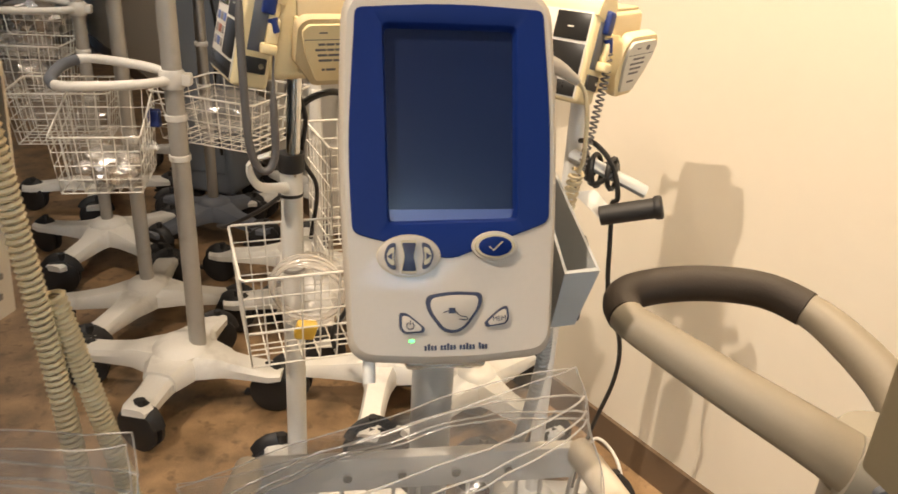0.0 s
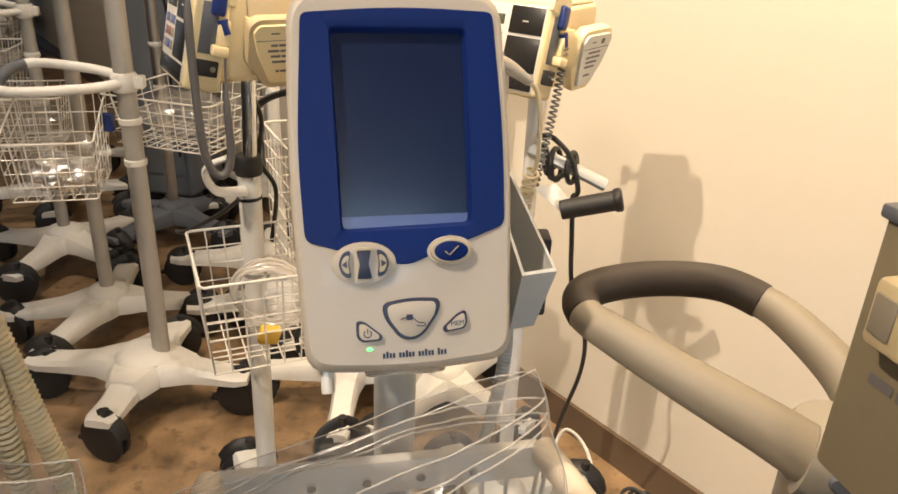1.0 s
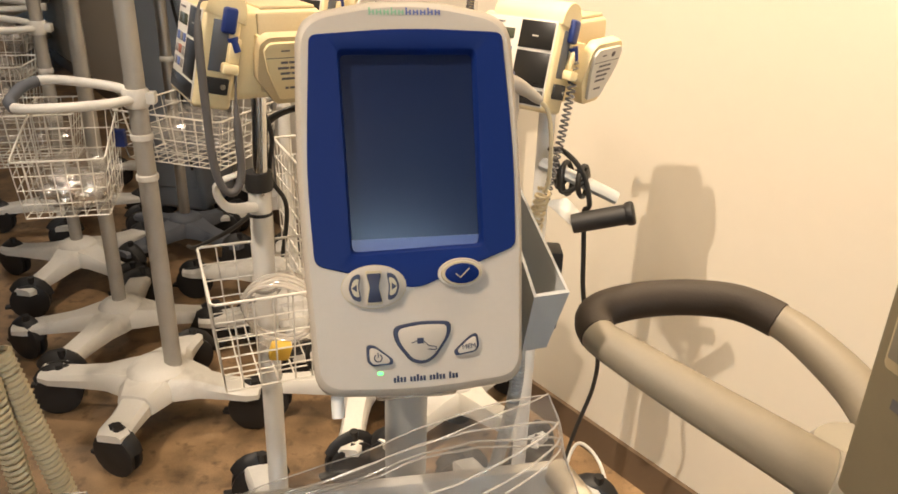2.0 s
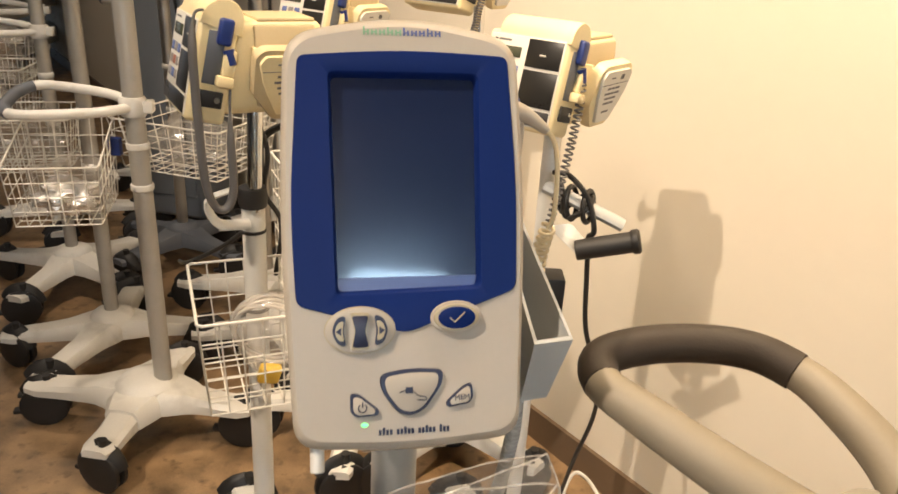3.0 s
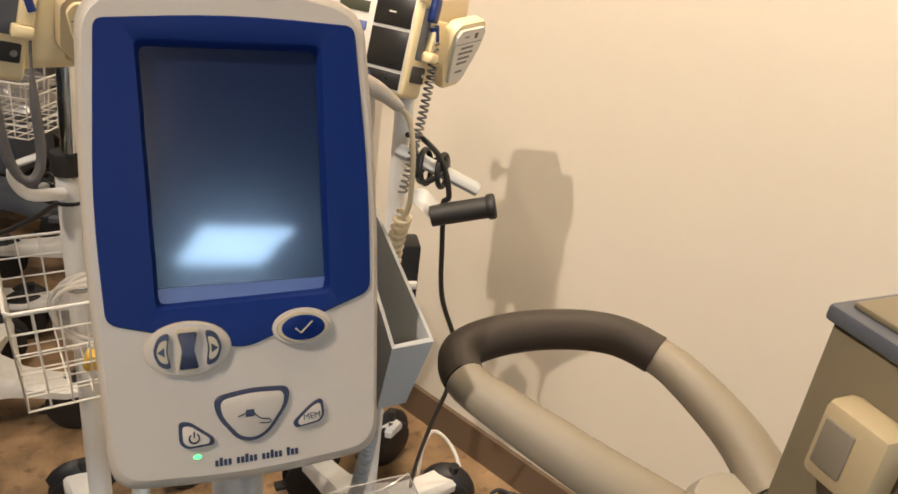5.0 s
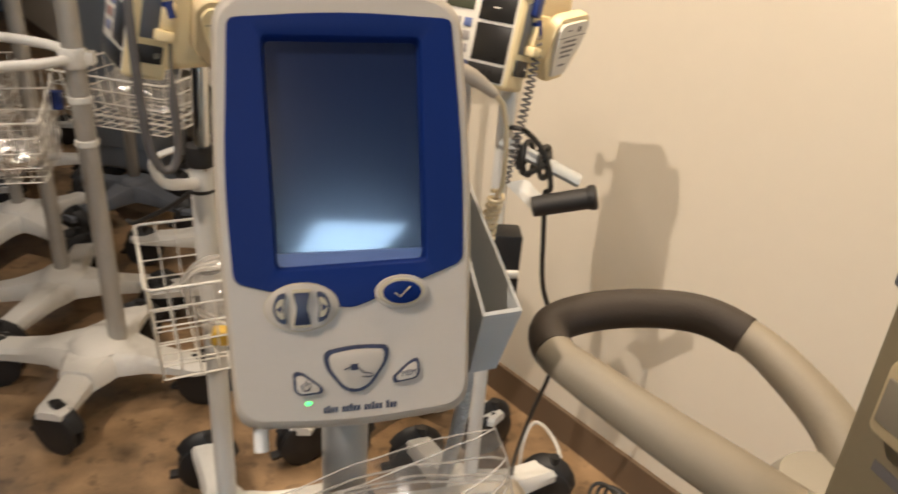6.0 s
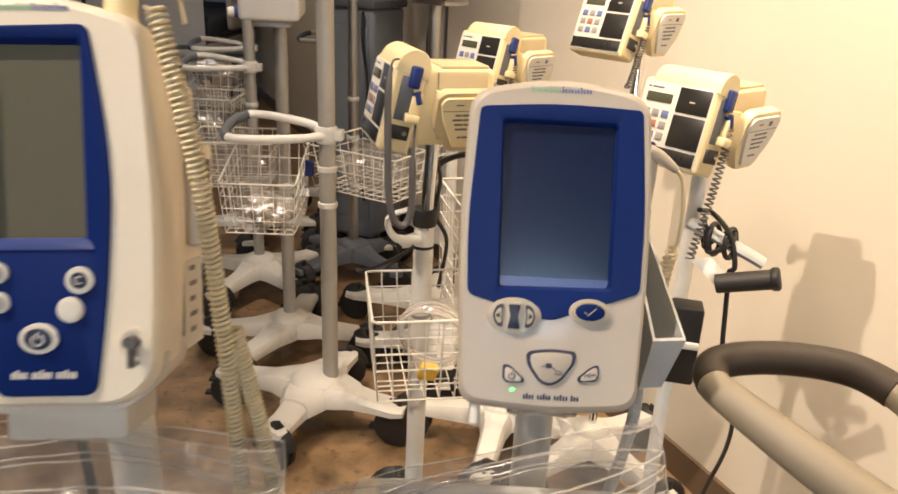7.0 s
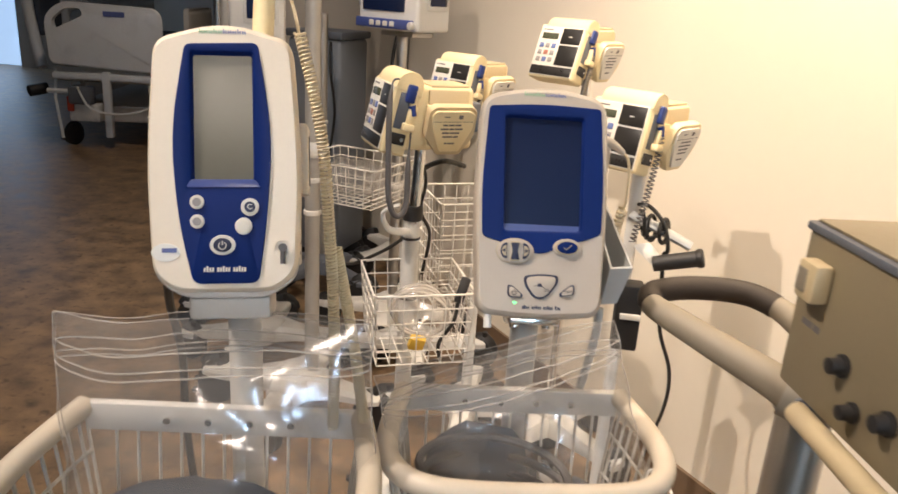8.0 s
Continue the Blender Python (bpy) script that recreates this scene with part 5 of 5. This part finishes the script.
part("panel_print", bars(bmesh.new(), 0.020, 0.072, (0.016, 0.010), 0.006, 0.003, 0.0004, pose(0, 0, 0, 90, 0, 0)), PRINT, t, smooth=False)
bm = bmesh.new()
rod(bm, (0.06, -0.012, -0.004), (0.22, -0.012, -0.010), 0.011, 14)
part("rail", bm, PUMP_DARK, t)
bm = bmesh.new()
tube(bm, smoothed([(0.10, 0.06, 0.166), (0.115, 0.06, 0.185), (0.145, 0.06, 0.190), (0.19, 0.06, 0.178)], 5), 0.007, 10)
part("lead", bm, BLACK, t)

# ---- bed far down the corridor ----
BED_PANEL = mat("pale_grey_bed_plastic", (0.66, 0.67, 0.67), 0.45, 0, 0.08, 6, 0.03, 0, 0.2)
bed = thing("hospital_bed", pose(-3.48, 5.35, 0, 0, 0, 12), "grey-beige hospital bed with moulded end panel and dark mattress", "bed")
bm = bmesh.new()
board = fillet([(-0.42, 0.66), (0.46, 0.62), (0.46, 1.12), (-0.30, 1.14), (-0.44, 1.02)], [0.05, 0.04, 0.10, 0.14, 0.10], 6)
hole = fillet([(-0.36, 0.93), (-0.14, 1.04), (-0.16, 1.09), (-0.27, 1.085), (-0.37, 1.0)], 0.03, 4)
framed(bm, board, hole, [("outer", -0.02, 0.98), ("outer", 0.015, 1.0), ("outer", 0.03, 0.97), ("inner", 0.03, 1.05), ("inner", -0.02, 1.05), ("outer", -0.02, 0.98)], 60)
bm.transform(pose(0, 0, 0, 90, 0, 0))
part("end_panel", bm, BED_PANEL, bed, "grey-beige moulded end panel with hand hole")
part("panel_badge", box(bmesh.new(), (0.02, -0.035, 1.04), (0.18, -0.029, 1.08)), LOGO_BLUE, bed)
part("mattress", box(bmesh.new(), (-0.44, 0.08, 0.66), (0.46, 2.0, 0.84), 0.05, seg=3), CLOTH, bed)
part("bed_deck", box(bmesh.new(), (-0.44, 0.06, 0.52), (0.46, 2.0, 0.64), 0.02), CREAM_DARK, bed)
part("base_frame", box(bmesh.new(), (-0.36, 0.1, 0.20), (0.40, 1.95, 0.34), 0.03), CREAM_DARK, bed)
for x in (-0.30, 0.34):
    part("lift_leg", box(bmesh.new(), (x - 0.04, 0.12, 0.30), (x + 0.04, 0.24, 0.56), 0.01), GREY_LIGHT, bed)
for z0, z1 in ((0.80, 1.30), (0.62, 1.05)):
    y0 = 0.25 if z1 > 1.1 else 0.9
    rail = smoothed([(-0.60, y0, z0 - 0.20), (-0.66, y0 + 0.05, z0), (-0.72, y0 + 0.10, z1 - 0.12), (-0.70, y0 + 0.22, z1), (-0.66, y0 + 0.5, z1), (-0.62, y0 + 0.6, z0)], 6)
    part("side_rail", tube(bmesh.new(), rail, 0.045, 10), BED_PANEL, bed, "pale grey moulded side rail")
part("rail_panel", box(bmesh.new(), (-0.68, 0.36, 0.84), (-0.62, 0.76, 1.22), 0.02), CLOTH, bed)
part("foot_bumper", rod(bmesh.new(), (-0.66, 0.10, 0.42), (-0.56, 0.20, 0.44), 0.045, 14), BLACK, bed)
part("cross_beam", box(bmesh.new(), (-0.40, -0.06, 0.55), (0.46, 0.02, 0.60), 0.01), BED_PANEL, bed)
part("upright_bracket", box(bmesh.new(), (-0.02, -0.07, 0.10), (0.04, -0.01, 0.62), 0.012), BED_PANEL, bed)
part("control_box", box(bmesh.new(), (-0.28, -0.10, 0.36), (-0.10, 0.02, 0.50), 0.02), GREY_DARK, bed)
part("bed_cable", tube(bmesh.new(), smoothed([(-0.20, -0.09, 0.50), (-0.10, -0.12, 0.34), (0.12, -0.10, 0.30), (0.34, -0.08, 0.36), (0.40, -0.04, 0.50)], 6), 0.009, 8), WHITE, bed)
part("side_rail", box(bmesh.new(), (0.50, 0.4, 0.72), (0.56, 1.2, 1.12), 0.05, seg=3), CREAM_DARK, bed)
for x, y in ((-0.34, 0.10), (0.38, 0.10), (-0.34, 1.85), (0.38, 1.85)):
    caster(bed, x, y, 60, 0.085)
bm = bmesh.new()
tube(bm, [(-0.40, 0.02, 0.62), (-0.40, -0.03, 0.40), (-0.36, -0.05, 0.08)], 0.012, 8)
rod(bm, (-0.46, -0.02, 0.45), (-0.30, -0.02, 0.45), 0.02, 8)
part("drain_pole", bm, WHITE, bed)
part("pump_unit", box(bmesh.new(), (-0.30, -0.05, 0.22), (-0.06, 0.08, 0.36), 0.02), GREY_LIGHT, bed)
part("red_tag", box(bmesh.new(), (-0.30, -0.07, 0.30), (-0.25, -0.055, 0.42), 0.01), RED, bed)

# ---- loose things ----
def lying_cord(name, pts, r, material, label, n=7):
    ob = part(name, tube(bmesh.new(), smoothed(pts, n), r, 8), material)
    return tagged(ob, label, "cord")


lying_cord("power_cord", [(0.345, 1.262, 0.87), (0.350, 1.258, 0.80), (0.362, 1.262, 0.70), (0.398, 1.275, 0.60), (0.405, 1.30, 0.50), (0.388, 1.34, 0.36), (0.380, 1.40, 0.18), (0.40, 1.47, 0.02), (0.44, 1.50, 0.006), (0.50, 1.42, 0.006)], 0.0042, CORD, "black power cord hanging from the stand to the floor")
lying_cord("power_cord", [(0.42, 1.50, 0.006), (0.43, 1.56, 0.10), (0.46, 1.58, 0.15), (0.50, 1.50, 0.14), (0.52, 1.42, 0.02), (0.48, 1.36, 0.006), (0.40, 1.34, 0.006)], 0.0042, GREY_LIGHT, "pale grey cord looped up from the floor")
for i in range(3):
    o = i * 0.018
    lying_cord("power_cord", [(0.60 + o, 1.28 - o, 0.008), (0.56 + o, 1.36, 0.03), (0.57 + o, 1.43, 0.09), (0.61 + o, 1.42 - o, 0.10), (0.64, 1.34 - o, 0.05), (0.63 + o, 1.26, 0.008), (0.58, 1.20 - o, 0.008)], 0.0045, CORD, "black cord lying in loops on the floor")
lying_cord("white_cord", [(-0.14, 1.02, 0.20), (-0.06, 0.98, 0.36), (0.02, 1.0, 0.40), (0.09, 1.04, 0.34), (0.12, 1.06, 0.20), (0.08, 1.04, 0.03)], 0.0045, WHITE, "white lead bowed between two stands")
lying_cord("white_cord", [(-0.10, 1.06, 0.10), (-0.05, 1.02, 0.28), (0.03, 1.02, 0.33), (0.12, 1.06, 0.30), (0.16, 1.08, 0.05)], 0.004, WHITE, "white lead bowed between two stands")
lying_cord("power_cord", [(-0.31, 0.47, 1.03), (-0.325, 0.50, 0.98), (-0.33, 0.53, 0.90), (-0.34, 0.55, 0.78), (-0.33, 0.56, 0.60)], 0.005, CORD, "black cord hanging behind the monitor")
lying_cord("power_cord", [(-0.20, 1.29, 1.06), (-0.165, 1.285, 0.98), (-0.175, 1.30, 0.90), (-0.155, 1.32, 0.84), (-0.17, 1.33, 0.74)], 0.004, CORD, "black cord along the pump pole")
lying_cord("power_cord", [(-0.20, 1.27, 0.845), (-0.25, 1.30, 0.80), (-0.33, 1.36, 0.74), (-0.38, 1.45, 0.70)], 0.004, CORD, "black cord strung between stands")
lying_cord("power_cord", [(-0.10, 1.42, 0.98), (-0.14, 1.36, 1.00), (-0.19, 1.36, 0.97), (-0.20, 1.38, 0.90)], 0.006, CORD, "black cord draped over the tall basket")
lying_cord("power_cord", [(-0.64, 3.2, 1.28), (-0.66, 3.1, 1.0), (-0.60, 3.08, 0.7), (-0.66, 3.1, 0.4)], 0.008, CORD, "black cord hanging from the monitor")

# tubing set and tag in the front basket
tub = thing("tubing_set", pose(-0.150, 1.185, 0.640), "coiled clear tubing set with a yellow tag in the basket", "tubing")
bm = bmesh.new()
tube(bm, [((0.060 + 0.006 * math.sin(a * 0.37)) * math.cos(a), 0.014 * math.sin(a * 0.6) + 0.02, 0.060 + (0.055 + 0.005 * math.cos(a * 0.51)) * math.sin(a)) for a in (0.24 * i for i in range(120))], 0.0032, 7)
part("coil", bm, FILM_EDGE, tub)
part("tag", box(bmesh.new(), (-0.022, -0.030, 0.000), (0.012, -0.012, 0.034), 0.005, pose(0, 0, 0, 20, 12, 20)), YELLOW, tub, "yellow plastic tag")
sock = crumpled("clear_packet", pose(-0.13, 1.205, 0.640, 0, 0, 30), (0.075, 0.062, 0.062), "clear crumpled packet in the wire basket", "packet", FILM, 1.3, 0.15)
plug = thing("lead_plug", pose(-0.075, 1.13, 0.70, -20, 14, 0), "black cable plug leaning in the basket", "plug")
part("plug_body", box(bmesh.new(), (-0.010, -0.008, 0.06), (0.010, 0.008, 0.115), 0.004), BLACK, plug)
part("plug_lead", tube(bmesh.new(), smoothed([(0, 0, 0.06), (0.004, 0.0, 0.02), (-0.01, 0.01, -0.03), (0.0, 0.02, -0.06)], 5), 0.004, 8), CORD, plug)

for i, (x, y, z, sx, sy, sz, mt, what) in enumerate((
    (-0.735, 1.755, 0.672, 0.095, 0.080, 0.055, FILM, "clear crumpled packet in the wire basket"),
    (-0.720, 1.72, 0.672, 0.065, 0.050, 0.035, FOIL, "crumpled silver-white wrapper in the wire basket"),
    (-1.02, 2.12, 0.664, 0.100, 0.080, 0.06, FILM, "clear packet in a wire basket"),
    (-1.37, 2.58, 0.664, 0.095, 0.085, 0.09, FILM, "clear packet in a wire basket"),
    (-1.36, 2.56, 0.664, 0.060, 0.050, 0.05, FOIL, "silvery packet in a wire basket"),
    (-0.50, 1.95, 0.744, 0.110, 0.090, 0.05, FILM, "clear packet in a wire basket"),
    (-1.62, 3.07, 0.704, 0.100, 0.090, 0.08, FOIL, "pale packet in a wire basket"),
    (-0.105, 1.46, 0.655, 0.050, 0.060, 0.13, FILM, "clear packet standing in the tall basket"),
    (0.060, 1.70, 0.555, 0.090, 0.070, 0.08, FILM, "clear packet in a wire basket"))):
    crumpled("packet", pose(x, y, z, 0, 0, 23 * i), (sx, sy, sz), what, "packet", mt, 3.3 * i + 1, 0.3)
bl = thing("blue_clip", pose(-0.655, 1.84, 0.80), "blue plastic clip hung on the basket", "clip")
part("clip_body", box(bmesh.new(), (-0.014, -0.01, -0.02), (0.014, 0.01, 0.022), 0.004), CLIP_BLUE, bl)
